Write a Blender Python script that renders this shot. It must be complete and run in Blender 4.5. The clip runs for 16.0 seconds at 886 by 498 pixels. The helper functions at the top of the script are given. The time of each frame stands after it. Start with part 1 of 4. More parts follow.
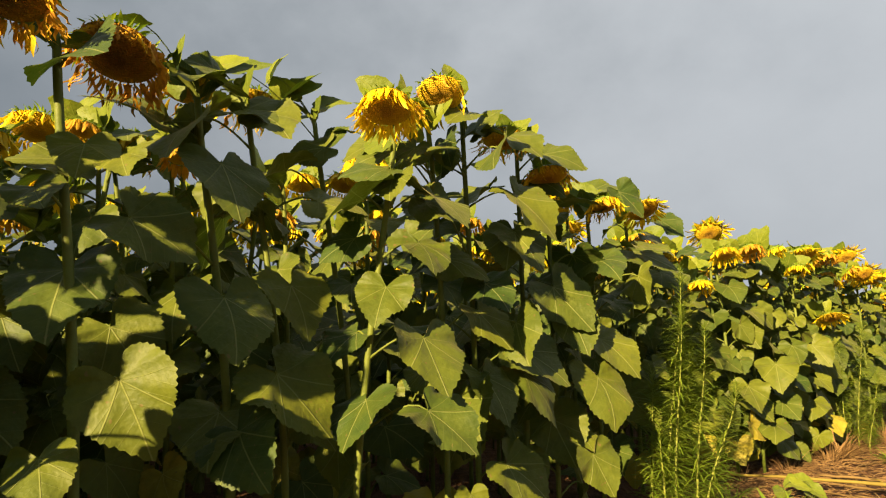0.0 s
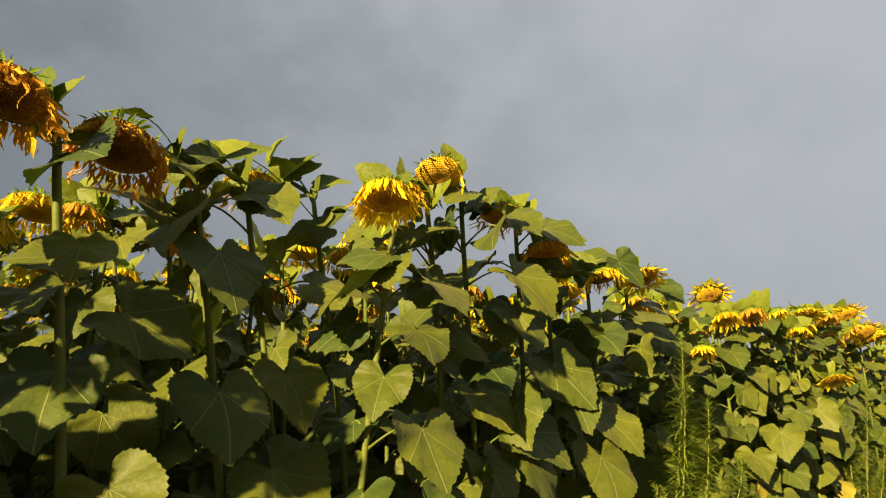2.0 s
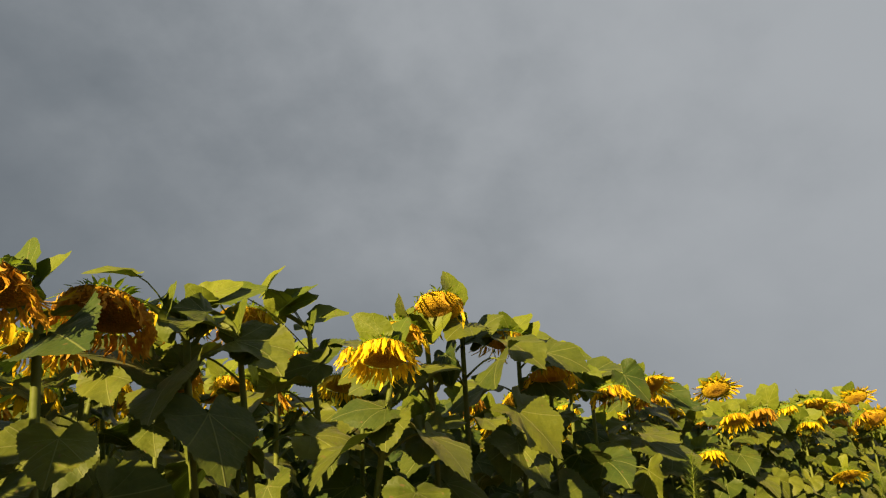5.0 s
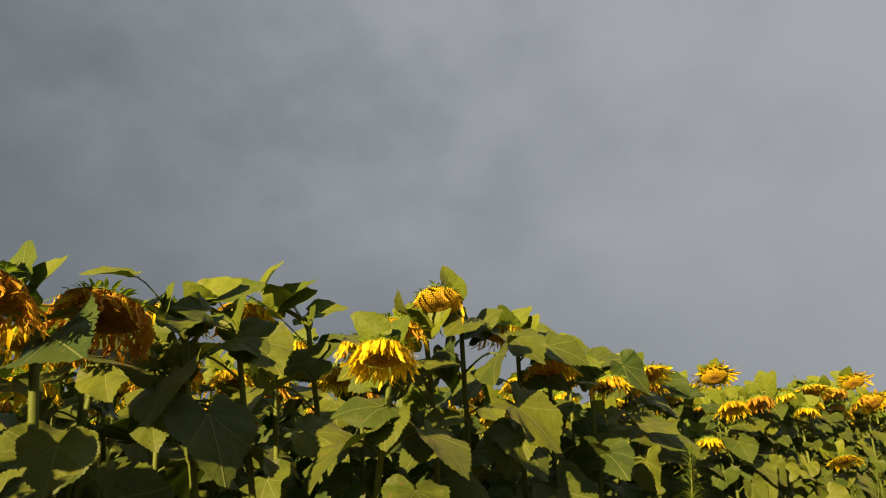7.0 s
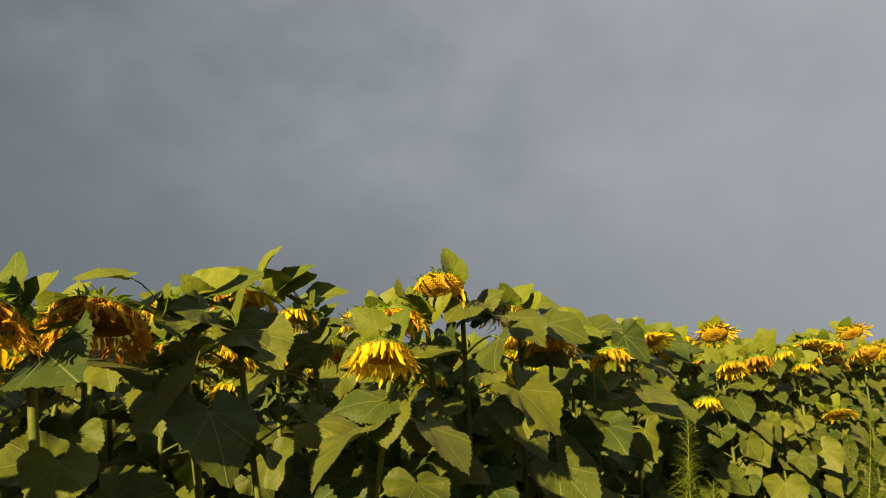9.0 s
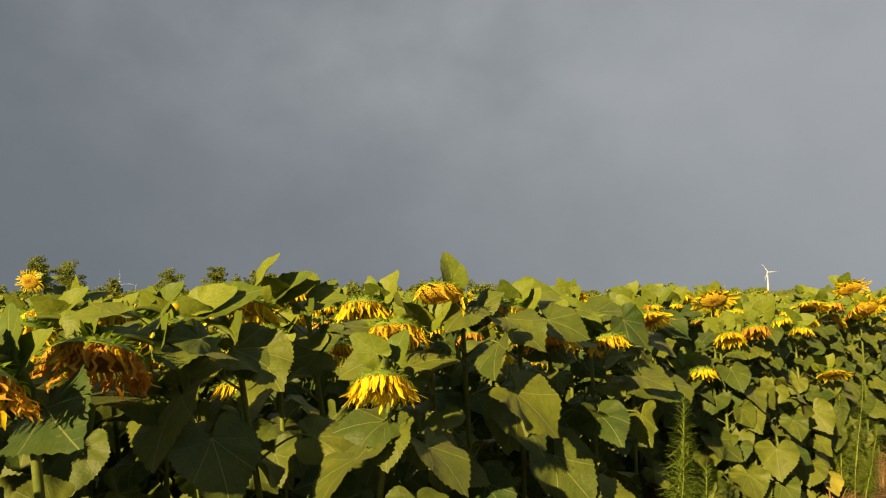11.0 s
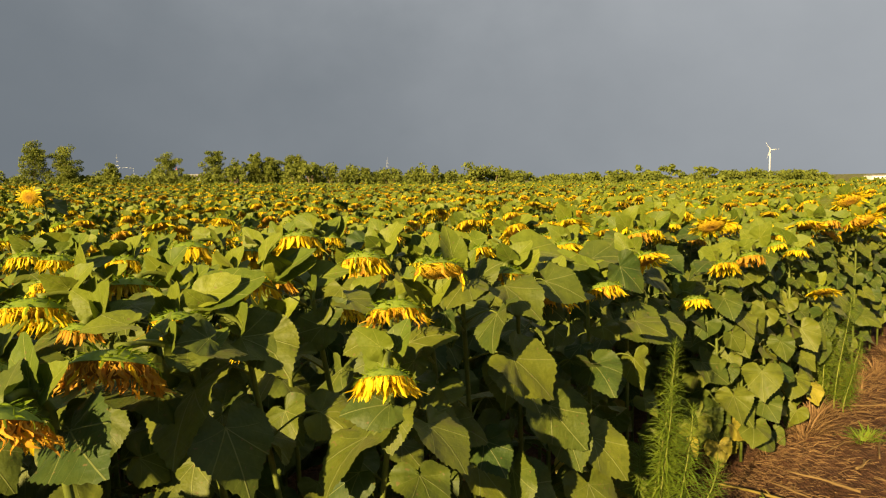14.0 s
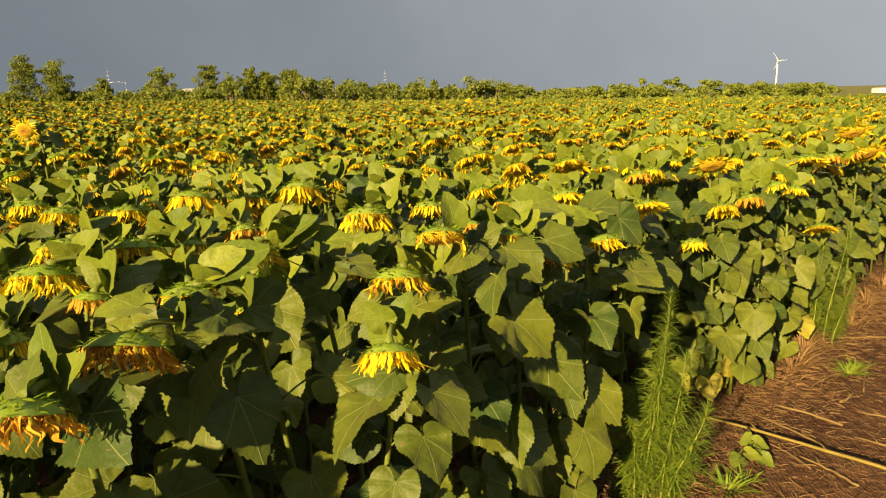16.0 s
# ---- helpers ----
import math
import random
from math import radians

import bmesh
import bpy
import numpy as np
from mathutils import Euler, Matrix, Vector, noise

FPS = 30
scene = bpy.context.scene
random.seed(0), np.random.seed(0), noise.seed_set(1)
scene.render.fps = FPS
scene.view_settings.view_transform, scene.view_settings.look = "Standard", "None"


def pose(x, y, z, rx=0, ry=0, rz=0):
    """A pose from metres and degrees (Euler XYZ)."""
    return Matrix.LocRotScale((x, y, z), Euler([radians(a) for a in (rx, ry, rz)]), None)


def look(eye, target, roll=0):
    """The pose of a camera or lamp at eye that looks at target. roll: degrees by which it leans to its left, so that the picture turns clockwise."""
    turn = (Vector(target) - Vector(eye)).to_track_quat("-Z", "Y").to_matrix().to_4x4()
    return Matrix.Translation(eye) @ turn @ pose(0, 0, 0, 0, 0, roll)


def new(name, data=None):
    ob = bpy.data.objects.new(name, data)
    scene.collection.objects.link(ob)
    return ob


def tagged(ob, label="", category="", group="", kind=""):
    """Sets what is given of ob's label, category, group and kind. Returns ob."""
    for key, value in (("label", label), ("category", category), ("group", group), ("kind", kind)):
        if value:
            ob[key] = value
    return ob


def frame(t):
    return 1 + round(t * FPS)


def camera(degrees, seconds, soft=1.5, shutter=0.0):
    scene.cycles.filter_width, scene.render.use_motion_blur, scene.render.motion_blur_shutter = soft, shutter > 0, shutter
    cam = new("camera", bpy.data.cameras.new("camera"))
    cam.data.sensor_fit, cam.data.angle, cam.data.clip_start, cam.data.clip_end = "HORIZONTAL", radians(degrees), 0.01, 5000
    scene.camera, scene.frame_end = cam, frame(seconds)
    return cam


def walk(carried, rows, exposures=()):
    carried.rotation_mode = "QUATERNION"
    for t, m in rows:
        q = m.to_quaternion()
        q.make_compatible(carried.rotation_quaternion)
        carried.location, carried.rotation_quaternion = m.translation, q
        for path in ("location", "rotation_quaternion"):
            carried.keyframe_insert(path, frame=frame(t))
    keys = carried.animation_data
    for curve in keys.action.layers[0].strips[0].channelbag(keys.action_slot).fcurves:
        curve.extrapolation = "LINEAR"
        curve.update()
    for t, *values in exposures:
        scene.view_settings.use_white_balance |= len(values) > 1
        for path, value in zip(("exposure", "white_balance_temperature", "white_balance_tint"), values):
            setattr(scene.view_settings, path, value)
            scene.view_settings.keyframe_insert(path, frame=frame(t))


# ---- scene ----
cam = camera(66.5, 16.0, 1.2)
PATH = [
    (0, (0.102, 0.081, 0.694), (0.027, 2.05, 1.033), -0.5),
    (0.5, (0.099, 0.083, 0.708), (0.026, 2.046, 1.083), -0.6),
    (1, (0.097, 0.084, 0.732), (0.027, 2.04, 1.14), -0.6),
    (1.5, (0.102, 0.083, 0.768), (0.031, 2.032, 1.211), -0.6),
    (2, (0.105, 0.072, 0.818), (0.034, 2.015, 1.289), -0.6),
    (2.5, (0.107, 0.07, 0.871), (0.035, 2.006, 1.368), -0.5),
    (3, (0.109, 0.064, 0.917), (0.037, 1.992, 1.445), -0.5),
    (3.5, (0.11, 0.061, 0.971), (0.037, 1.982, 1.524), -0.4),
    (4, (0.109, 0.061, 1.031), (0.038, 1.974, 1.612), -0.5),
    (4.5, (0.104, 0.067, 1.085), (0.039, 1.968, 1.702), -0.7),
    (7, (0.106, 0.062, 1.178), (0.041, 1.981, 1.737), -0.7),
    (7.5, (0.11, 0.058, 1.198), (0.041, 1.99, 1.713), -0.7),
    (8, (0.11, 0.061, 1.239), (0.039, 2.005, 1.703), -0.6),
    (8.5, (0.112, 0.061, 1.298), (0.038, 2.017, 1.712), -0.6),
    (9, (0.114, 0.059, 1.36), (0.038, 2.023, 1.728), -0.7),
    (11.5, (0.125, 0.048, 1.705), (0.042, 2.044, 1.805), -0.7),
    (12, (0.128, 0.043, 1.76), (0.044, 2.04, 1.808), -0.9),
    (12.5, (0.128, 0.043, 1.814), (0.044, 2.041, 1.806), -0.9),
    (13, (0.129, 0.04, 1.87), (0.044, 2.037, 1.801), -1.0),
    (13.5, (0.129, 0.035, 1.925), (0.043, 2.029, 1.793), -1.1),
    (14, (0.128, 0.036, 1.979), (0.041, 2.024, 1.78), -1.1),
    (14.5, (0.128, 0.038, 2.028), (0.04, 2.019, 1.766), -1.2),
    (15, (0.125, 0.039, 2.075), (0.037, 2.011, 1.751), -1.2),
    (15.5, (0.125, 0.039, 2.12), (0.036, 2.0, 1.735), -1.2),
    (16, (0.126, 0.034, 2.163), (0.037, 1.982, 1.718), -1.3),
]
EXPOSURE = [(0, 1.66), (1.5, 1.50), (3.5, 1.25), (4.5, 1.15), (7, 1.05), (9, 1.06), (12.5, 1.10), (14.5, 1.25), (16, 1.39)]
walk(cam, [(t, look(eye, target, roll)) for t, eye, target, roll in PATH], EXPOSURE)

# ---------------------------------------------------------------- world and sun
SUN_AZ = 208.5      # degrees clockwise from straight ahead (+y)
SUN_EL = 21.0
to_sun = Vector((math.sin(radians(SUN_AZ)) * math.cos(radians(SUN_EL)), math.cos(radians(SUN_AZ)) * math.cos(radians(SUN_EL)), math.sin(radians(SUN_EL))))
sun = new("sun", bpy.data.lights.new("sun", "SUN"))
sun.data.energy, sun.data.angle, sun.data.color = 5.0, radians(0.6), (1.0, 0.735, 0.37)
sun.matrix_world = look(to_sun * 50, (0, 0, 0))


class Net:
    """A small helper for node trees: nodes are made by type and linked by name."""

    def __init__(self, tree):
        self.tree = tree
        tree.nodes.clear()

    def node(self, kind, inputs=None, **props):
        n = self.tree.nodes.new(kind)
        for k, v in props.items():
            setattr(n, k, v)
        for k, v in (inputs or {}).items():
            sock = n.inputs[k]
            if isinstance(v, bpy.types.NodeSocket):
                self.tree.links.new(v, sock)
            else:
                sock.default_value = v
        return n

    def math(self, op, a, b=0.0, c=0.0, clamp=False):
        return self.node("ShaderNodeMath", {0: a, 1: b, 2: c}, operation=op, use_clamp=clamp).outputs[0]

    def mix(self, fac, a, b, blend="MIX"):
        n = self.node("ShaderNodeMix", {0: fac, 6: a, 7: b}, data_type="RGBA", blend_type=blend)
        return n.outputs[2]

    def remap(self, v, a, b, c=0.0, d=1.0, smooth=True):
        n = self.node("ShaderNodeMapRange", {0: v, 1: a, 2: b, 3: c, 4: d}, interpolation_type="SMOOTHSTEP" if smooth else "LINEAR")
        return n.outputs[0]

    def noise(self, vec, scale, detail=3.0, rough=0.55):
        return self.node("ShaderNodeTexNoise", {"Vector": vec, "Scale": scale, "Detail": detail, "Roughness": rough})

    def bump(self, height, strength=0.3, distance=0.01):
        return self.node("ShaderNodeBump", {"Height": height, "Strength": strength, "Distance": distance}).outputs[0]


def rgb(r, g, b):
    return (r, g, b, 1.0)


world = bpy.data.worlds.new("world")
scene.world = world
world.use_nodes = True
w = Net(world.node_tree)
way = w.node("ShaderNodeTexCoord").outputs["Generated"]
sep = w.node("ShaderNodeSeparateXYZ", {0: way})
stretch = w.node("ShaderNodeMapping", {"Vector": way, "Scale": (1.0, 1.0, 1.3), "Rotation": (0.0, 0.5, 0.0)}).outputs[0]
n1 = w.noise(stretch, 3.2, 6.0, 0.55).outputs[0]
n2 = w.noise(stretch, 1.3, 2.0, 0.5).outputs[0]
side = w.math("MULTIPLY_ADD", sep.outputs[2], 0.75, w.math("MULTIPLY", sep.outputs[0], 0.85))
calm = w.remap(sep.outputs[2], 0.05, 0.5, 0.3, 1.0)
side = w.math("ADD", side, w.math("MULTIPLY", calm, w.math("MULTIPLY_ADD", n1, 0.85, -0.425)))
side = w.math("ADD", side, w.math("MULTIPLY_ADD", n2, 0.5, -0.25))
n3 = w.noise(stretch, 6.5, 5.0, 0.6).outputs[0]
side = w.math("ADD", side, w.math("MULTIPLY", calm, w.math("MULTIPLY_ADD", n3, 0.55, -0.275)))
light = w.remap(side, -0.55, 0.95)
storm = w.mix(light, rgb(0.175, 0.20, 0.225), rgb(0.43, 0.455, 0.48))
sky = w.node("ShaderNodeTexSky", sky_type="NISHITA", sun_disc=False, sun_elevation=radians(SUN_EL), sun_rotation=radians(SUN_AZ))
clear = w.mix(1.0, sky.outputs[0], rgb(0.031, 0.037, 0.040), "MULTIPLY")
front = w.remap(sep.outputs[1], -0.55, 0.2)
both = w.mix(front, clear, storm)
bg = w.node("ShaderNodeBackground", {0: both, 1: 0.41})
out = w.node("ShaderNodeOutputWorld", {0: bg.outputs[0]})

# ---------------------------------------------------------------- materials


def material(name):
    m = bpy.data.materials.new(name)
    m.use_nodes = True
    net = Net(m.node_tree)
    return m, net


def finish(net, base, rough=0.6, normal=None, translucent=0.0, tcol=None, spec=0.4, metal=0.0, sheen=0.0):
    ins = {"Sheen Weight": sheen, "Sheen Roughness": 0.45, "Sheen Tint": (1.0, 0.86, 0.4, 1.0), "Base Color": base, "Roughness": rough, "Specular IOR Level": spec, "Metallic": metal}
    if normal is not None:
        ins["Normal"] = normal
    p = net.node("ShaderNodeBsdfPrincipled", ins)
    s = p.outputs[0]
    if translucent:
        t = net.node("ShaderNodeBsdfTranslucent", {"Color": tcol if tcol is not None else base})
        s = net.node("ShaderNodeMixShader", {0: translucent, 1: s, 2: t.outputs[0]}).outputs[0]
    net.node("ShaderNodeOutputMaterial", {0: s})


def chance(net):
    """A random number of its own for each object and each loose piece of a mesh."""
    a = net.node("ShaderNodeObjectInfo").outputs["Random"]
    b = net.node("ShaderNodeNewGeometry").outputs["Random Per Island"]
    return net.math("FRACT", net.math("ADD", a, b))


def leaf_material(name, dark, pale, vein, yellow=0.08):
    m, n = material(name)
    uv = n.node("ShaderNodeUVMap", uv_map="UVMap").outputs[0]
    s = n.node("ShaderNodeSeparateXYZ", {0: uv})
    x = n.math("ABSOLUTE", n.math("MULTIPLY_ADD", s.outputs[0], 2.0, -1.0))
    y = n.math("MULTIPLY_ADD", s.outputs[1], 2.0, -1.0)
    r = chance(n)
    pos = n.node("ShaderNodeNewGeometry").outputs["Position"]
    grain = n.noise(pos, 38.0, 4.0).outputs[0]
    broad = n.noise(pos, 9.0, 3.0).outputs[0]
    col = n.mix(n.math("MULTIPLY_ADD", broad, 0.9, n.math("MULTIPLY_ADD", r, 0.9, -0.4), clamp=True), dark, pale)
    col = n.mix(n.remap(grain, 0.35, 0.75, 0.0, 0.5), col, n.mix(1.0, col, rgb(0.6, 0.66, 0.5), "MULTIPLY"))
    # a few leaves turn yellow, and most carry small dry spots
    old = n.remap(n.math("ADD", r, n.math("MULTIPLY", broad, 0.16)), 1.03 - yellow, 1.08)
    col = n.mix(n.math("MULTIPLY", old, 0.8), col, rgb(0.42, 0.36, 0.05))
    spot = n.remap(n.noise(pos, 55.0, 1.0).outputs[0], 0.70, 0.76)
    col = n.mix(n.math("MULTIPLY", spot, 0.55), col, rgb(0.16, 0.10, 0.04))
    # midrib, two pairs of main veins and the finer side veins
    rib = n.remap(x, 0.004, 0.014, 1.0, 0.0)
    rib = n.math("MULTIPLY", rib, n.remap(y, -0.02, 0.03))
    for ang, wide, force in ((36, 0.011, 0.9), (72, 0.007, 0.45)):
        c, sn = math.cos(radians(ang)), math.sin(radians(ang))
        bend = n.math("MULTIPLY_ADD", n.math("MULTIPLY", x, x), 0.35, y)
        d = n.math("ABSOLUTE", n.math("SUBTRACT", n.math("MULTIPLY", x, c), n.math("MULTIPLY", bend if ang < 100 else y, sn)))
        rib = n.math("MAXIMUM", rib, n.math("MULTIPLY", n.remap(d, wide * 0.3, wide, force, 0.0), n.remap(x, 0.55, 0.3)))
    q = n.math("FRACT", n.math("MULTIPLY", n.math("SUBTRACT", y, n.math("MULTIPLY", x, 0.75)), 5.5))
    q = n.math("ABSOLUTE", n.math("SUBTRACT", q, 0.5))
    fine = n.math("MULTIPLY", n.remap(q, 0.0, 0.045, 0.22, 0.0), n.remap(y, 0.05, 0.2))
    rib = n.math("MAXIMUM", rib, fine)
    col = n.mix(n.math("MULTIPLY", rib, 0.5), col, vein)
    cell = n.node("ShaderNodeTexVoronoi", {"Vector": pos, "Scale": 75.0}).outputs[0]
    h = n.math("ADD", n.math("MULTIPLY", rib, 0.5), n.math("MULTIPLY", cell, 0.26))
    h = n.math("ADD", h, n.math("MULTIPLY", grain, 0.6))
    h = n.math("ADD", h, n.math("MULTIPLY", broad, 1.6))
    h = n.math("ADD", h, n.math("MULTIPLY", n.noise(pos, 21.0, 3.0, 0.6).outputs[0], 1.1))
    finish(n, col, 0.55, n.bump(h, 0.5, 0.0065), 0.09, n.mix(0.5, col, rgb(0.12, 0.26, 0.012)), 0.26, sheen=0.08)
    return m


def plain_material(name, a, b, scale=20.0, rough=0.7, translucent=0.0, bump=0.25, distance=0.004, spec=0.3, fine=4.0, vary=0.5):
    m, n = material(name)
    pos = n.node("ShaderNodeNewGeometry").outputs["Position"]
    g1 = n.noise(pos, scale, 4.0).outputs[0]
    g2 = n.noise(pos, scale * fine, 3.0).outputs[0]
    f = n.math("ADD", n.math("MULTIPLY", n.remap(g1, 0.3, 0.7), 1.0 - vary), n.math("MULTIPLY", chance(n), vary))
    col = n.mix(f, a, b)
    col = n.mix(n.remap(g2, 0.35, 0.7, 0.0, 0.4), col, n.mix(1.0, col, rgb(0.6, 0.58, 0.55), "MULTIPLY"))
    finish(n, col, rough, n.bump(n.math("ADD", g1, n.math("MULTIPLY", g2, 0.5)), bump, distance), translucent, None, spec)
    return m


LEAF = leaf_material("sunflower_leaf", rgb(0.040, 0.070, 0.011), rgb(0.128, 0.146, 0.013), rgb(0.25, 0.27, 0.08), -0.05)
OLD = leaf_material("old_leaf", rgb(0.20, 0.19, 0.02), rgb(0.36, 0.30, 0.03), rgb(0.42, 0.38, 0.12), -0.05)
YOUNG = leaf_material("young_leaf", rgb(0.085, 0.125, 0.010), rgb(0.18, 0.21, 0.016), rgb(0.30, 0.32, 0.07), -0.05)
BRACT = plain_material("green_bract", rgb(0.16, 0.27, 0.010), rgb(0.34, 0.43, 0.02), 30.0, 0.6, 0.35)
BACK = plain_material("head_back", rgb(0.17, 0.26, 0.02), rgb(0.30, 0.38, 0.04), 40.0, 0.65)
STEM = plain_material("green_stem", rgb(0.085, 0.12, 0.014), rgb(0.17, 0.20, 0.028), 18.0, 0.6, 0.0, 0.5, 0.004)
PETAL = plain_material("yellow_petal", rgb(0.80, 0.51, 0.005), rgb(0.94, 0.74, 0.012), 25.0, 0.6, 0.3)
DRY = plain_material("dry_petal", rgb(0.44, 0.18, 0.018), rgb(0.82, 0.48, 0.025), 45.0, 0.7, 0.25)


def disc_material(name, rim, mid, core):
    m, n = material(name)
    uv = n.node("ShaderNodeUVMap", uv_map="UVMap").outputs[0]
    s = n.node("ShaderNodeSeparateXYZ", {0: uv})
    x = n.math("MULTIPLY_ADD", s.outputs[0], 2.0, -1.0)
    y = n.math("MULTIPLY_ADD", s.outputs[1], 2.0, -1.0)
    r = n.math("SQRT", n.math("ADD", n.math("MULTIPLY", x, x), n.math("MULTIPLY", y, y)))
    pos = n.node("ShaderNodeNewGeometry").outputs["Position"]
    g = n.noise(pos, 60.0, 3.0).outputs[0]
    rr = n.math("MULTIPLY_ADD", g, 0.3, n.math("SUBTRACT", r, 0.15))
    col = n.mix(n.remap(rr, 0.15, 0.5), core, mid)
    col = n.mix(n.remap(rr, 0.55, 0.9), col, rim)
    v = n.node("ShaderNodeTexVoronoi", {"Vector": uv, "Scale": 26.0, "Randomness": 0.45})
    seed = n.remap(v.outputs[0], 0.1, 0.6, 1.0, 0.0)
    col = n.mix(n.math("MULTIPLY", n.math("SUBTRACT", 1.0, seed), 0.24), col, n.mix(1.0, col, rgb(0.4, 0.3, 0.25), "MULTIPLY"))
    col = n.mix(n.math("MULTIPLY", chance(n), 0.35), col, n.mix(1.0, col, rgb(0.5, 0.42, 0.35), "MULTIPLY"))
    finish(n, col, 0.8, n.bump(n.math("ADD", seed, g), 0.9, 0.006), 0.0, None, 0.2)
    return m


DISC = disc_material("seed_disc", rgb(0.85, 0.60, 0.02), rgb(0.70, 0.42, 0.02), rgb(0.48, 0.26, 0.03))
DISC_RIPE = disc_material("ripe_seed_disc", rgb(0.48, 0.28, 0.03), rgb(0.30, 0.16, 0.026), rgb(0.18, 0.095, 0.022))

# ---------------------------------------------------------------- mesh helpers


def from_arrays(name, verts, faces, uvs=None, mats=(), index=None, smooth=True):
    me = bpy.data.meshes.new(name)
    me.from_pydata(verts if isinstance(verts, list) else verts.tolist(), [], faces if isinstance(faces, list) else faces.tolist())
    if uvs is not None:
        layer = me.uv_layers.new(name="UVMap")
        loops = np.empty(len(me.loops), dtype=np.int32)
        me.loops.foreach_get("vertex_index", loops)
        layer.data.foreach_set("uv", np.asarray(uvs, dtype=np.float32)[loops].ravel())
    for m in mats:
        me.materials.append(m)
    if index is not None:
        me.polygons.foreach_set("material_index", np.asarray(index, dtype=np.int32))
    if smooth:
        me.polygons.foreach_set("use_smooth", np.ones(len(me.polygons), dtype=bool))
    me.update()
    return me


def part(name, mesh, parent, m=None, label=""):
    """One mesh object under a thing or under a part; m is its pose in the parent's own space."""
    ob = new(name, mesh)
    ob.parent = parent
    if m is not None:
        ob.matrix_basis = m
    return tagged(ob, label) if label else ob


OUTLINE = ((0.0, 1.0), (0.04, 0.93), (0.12, 0.84), (0.25, 0.71), (0.38, 0.56), (0.48, 0.40), (0.545, 0.23), (0.57, 0.06), (0.545, -0.09), (0.47, -0.21), (0.37, -0.28), (0.26, -0.295), (0.15, -0.24), (0.075, -0.14), (0.02, -0.03))
HEART = [(math.atan2(x, y), math.hypot(x, y)) for x, y in OUTLINE] + [(math.pi, 0.03)]


def heart(theta):
    """The outline of a cordate leaf, from the stalk's end: theta 0 points to the tip."""
    a = abs(theta)
    for (a0, r0), (a1, r1) in zip(HEART, HEART[1:]):
        if a <= a1:
            return r0 + (r1 - r0) * (a - a0) / (a1 - a0)
    return 0.03


def leaf_arrays(seed, seg=96, rings=(0.28, 0.55, 0.8, 1.0), fold=0.28, droop=0.35, wave=0.05, teeth=True, wide=1.0):
    """A leaf of length 1 with its stalk's end at the origin, its tip on +y and its upper face to +z."""
    rnd = random.Random(seed)
    ph = [rnd.uniform(0, 6.3) for _ in range(4)]
    skew = rnd.uniform(-0.12, 0.12)
    verts, uvs, faces = [(0.0, 0.0, 0.0)], [(0.5, 0.5)], []
    for f in rings:
        for i in range(seg):
            th = -math.pi + 2 * math.pi * (i + 0.5) / seg
            r = heart(th) * (1 + 0.03 * math.sin(2 * th + ph[0]) + 0.02 * math.sin(5 * th + ph[3]))
            if teeth and f == 1.0:
                r *= 1.0 + (0.022 if i % 2 else -0.02) * (0.5 + 1.0 * rnd.random())
            r *= f
            x, y = r * math.sin(th) * wide, r * math.cos(th)
            z = fold * abs(x) ** 1.3 * (1 if y > -0.1 else 0.6) * (1 - 0.5 * max(y, 0)) + droop * 0.8 * max(y, 0) * (1 - y) - droop * 0.5 * x * x
            z += wave * f * f * (math.sin(3 * th + ph[1]) + 0.35 * math.sin(8 * th + ph[2])) * (0.4 + abs(x))
            verts.append((x + skew * y * (1 - y), y, z))
            uvs.append((x / wide * 0.5 + 0.5, y * 0.5 + 0.5))
    for i in range(seg):
        faces.append((0, 1 + (i + 1) % seg, 1 + i))
    for k in range(len(rings) - 1):
        a, b = 1 + k * seg, 1 + (k + 1) * seg
        for i in range(seg):
            j = (i + 1) % seg
            faces.append((a + i, a + j, b + j, b + i))
    return verts, faces, uvs


def frame_of(origin, along, normal, size):
    """A pose whose y runs along, whose z leans to normal, scaled by size."""
    y = Vector(along).normalized()
    z = Vector(normal) - y * y.dot(Vector(normal))
    if z.length < 1e-4:
        z = y.orthogonal()
    z.normalize()
    x = y.cross(z)
    m = Matrix((x, y, z)).transposed().to_4x4()
    return Matrix.Translation(origin) @ m @ Matrix.Scale(size, 4)


def tube_arrays(points, radii, sides=7):
    pts = [Vector(p) for p in points]
    verts, faces = [], []
    up = Vector((0.31, 0.17, 0.93))
    last = None
    for i, p in enumerate(pts):
        d = (pts[min(i + 1, len(pts) - 1)] - pts[max(i - 1, 0)]).normalized()
        side_v = (last if last is not None else d.cross(up).cross(d) if abs(d.dot(up)) < 0.98 else d.orthogonal())
        side_v = (side_v - d * side_v.dot(d)).normalized()
        last = side_v
        other = d.cross(side_v)
        for k in range(sides):
            a = 2 * math.pi * k / sides
            verts.append(tuple(p + (side_v * math.cos(a) + other * math.sin(a)) * radii[i]))
    for i in range(len(pts) - 1):
        for k in range(sides):
            l = (k + 1) % sides
            faces.append((i * sides + k, i * sides + l, (i + 1) * sides + l, (i + 1) * sides + k))
    for ring, flip in ((0, True), (len(pts) - 1, False)):
        loop = [ring * sides + k for k in range(sides)]
        faces.append(tuple(reversed(loop)) if flip else tuple(loop))
    return verts, faces


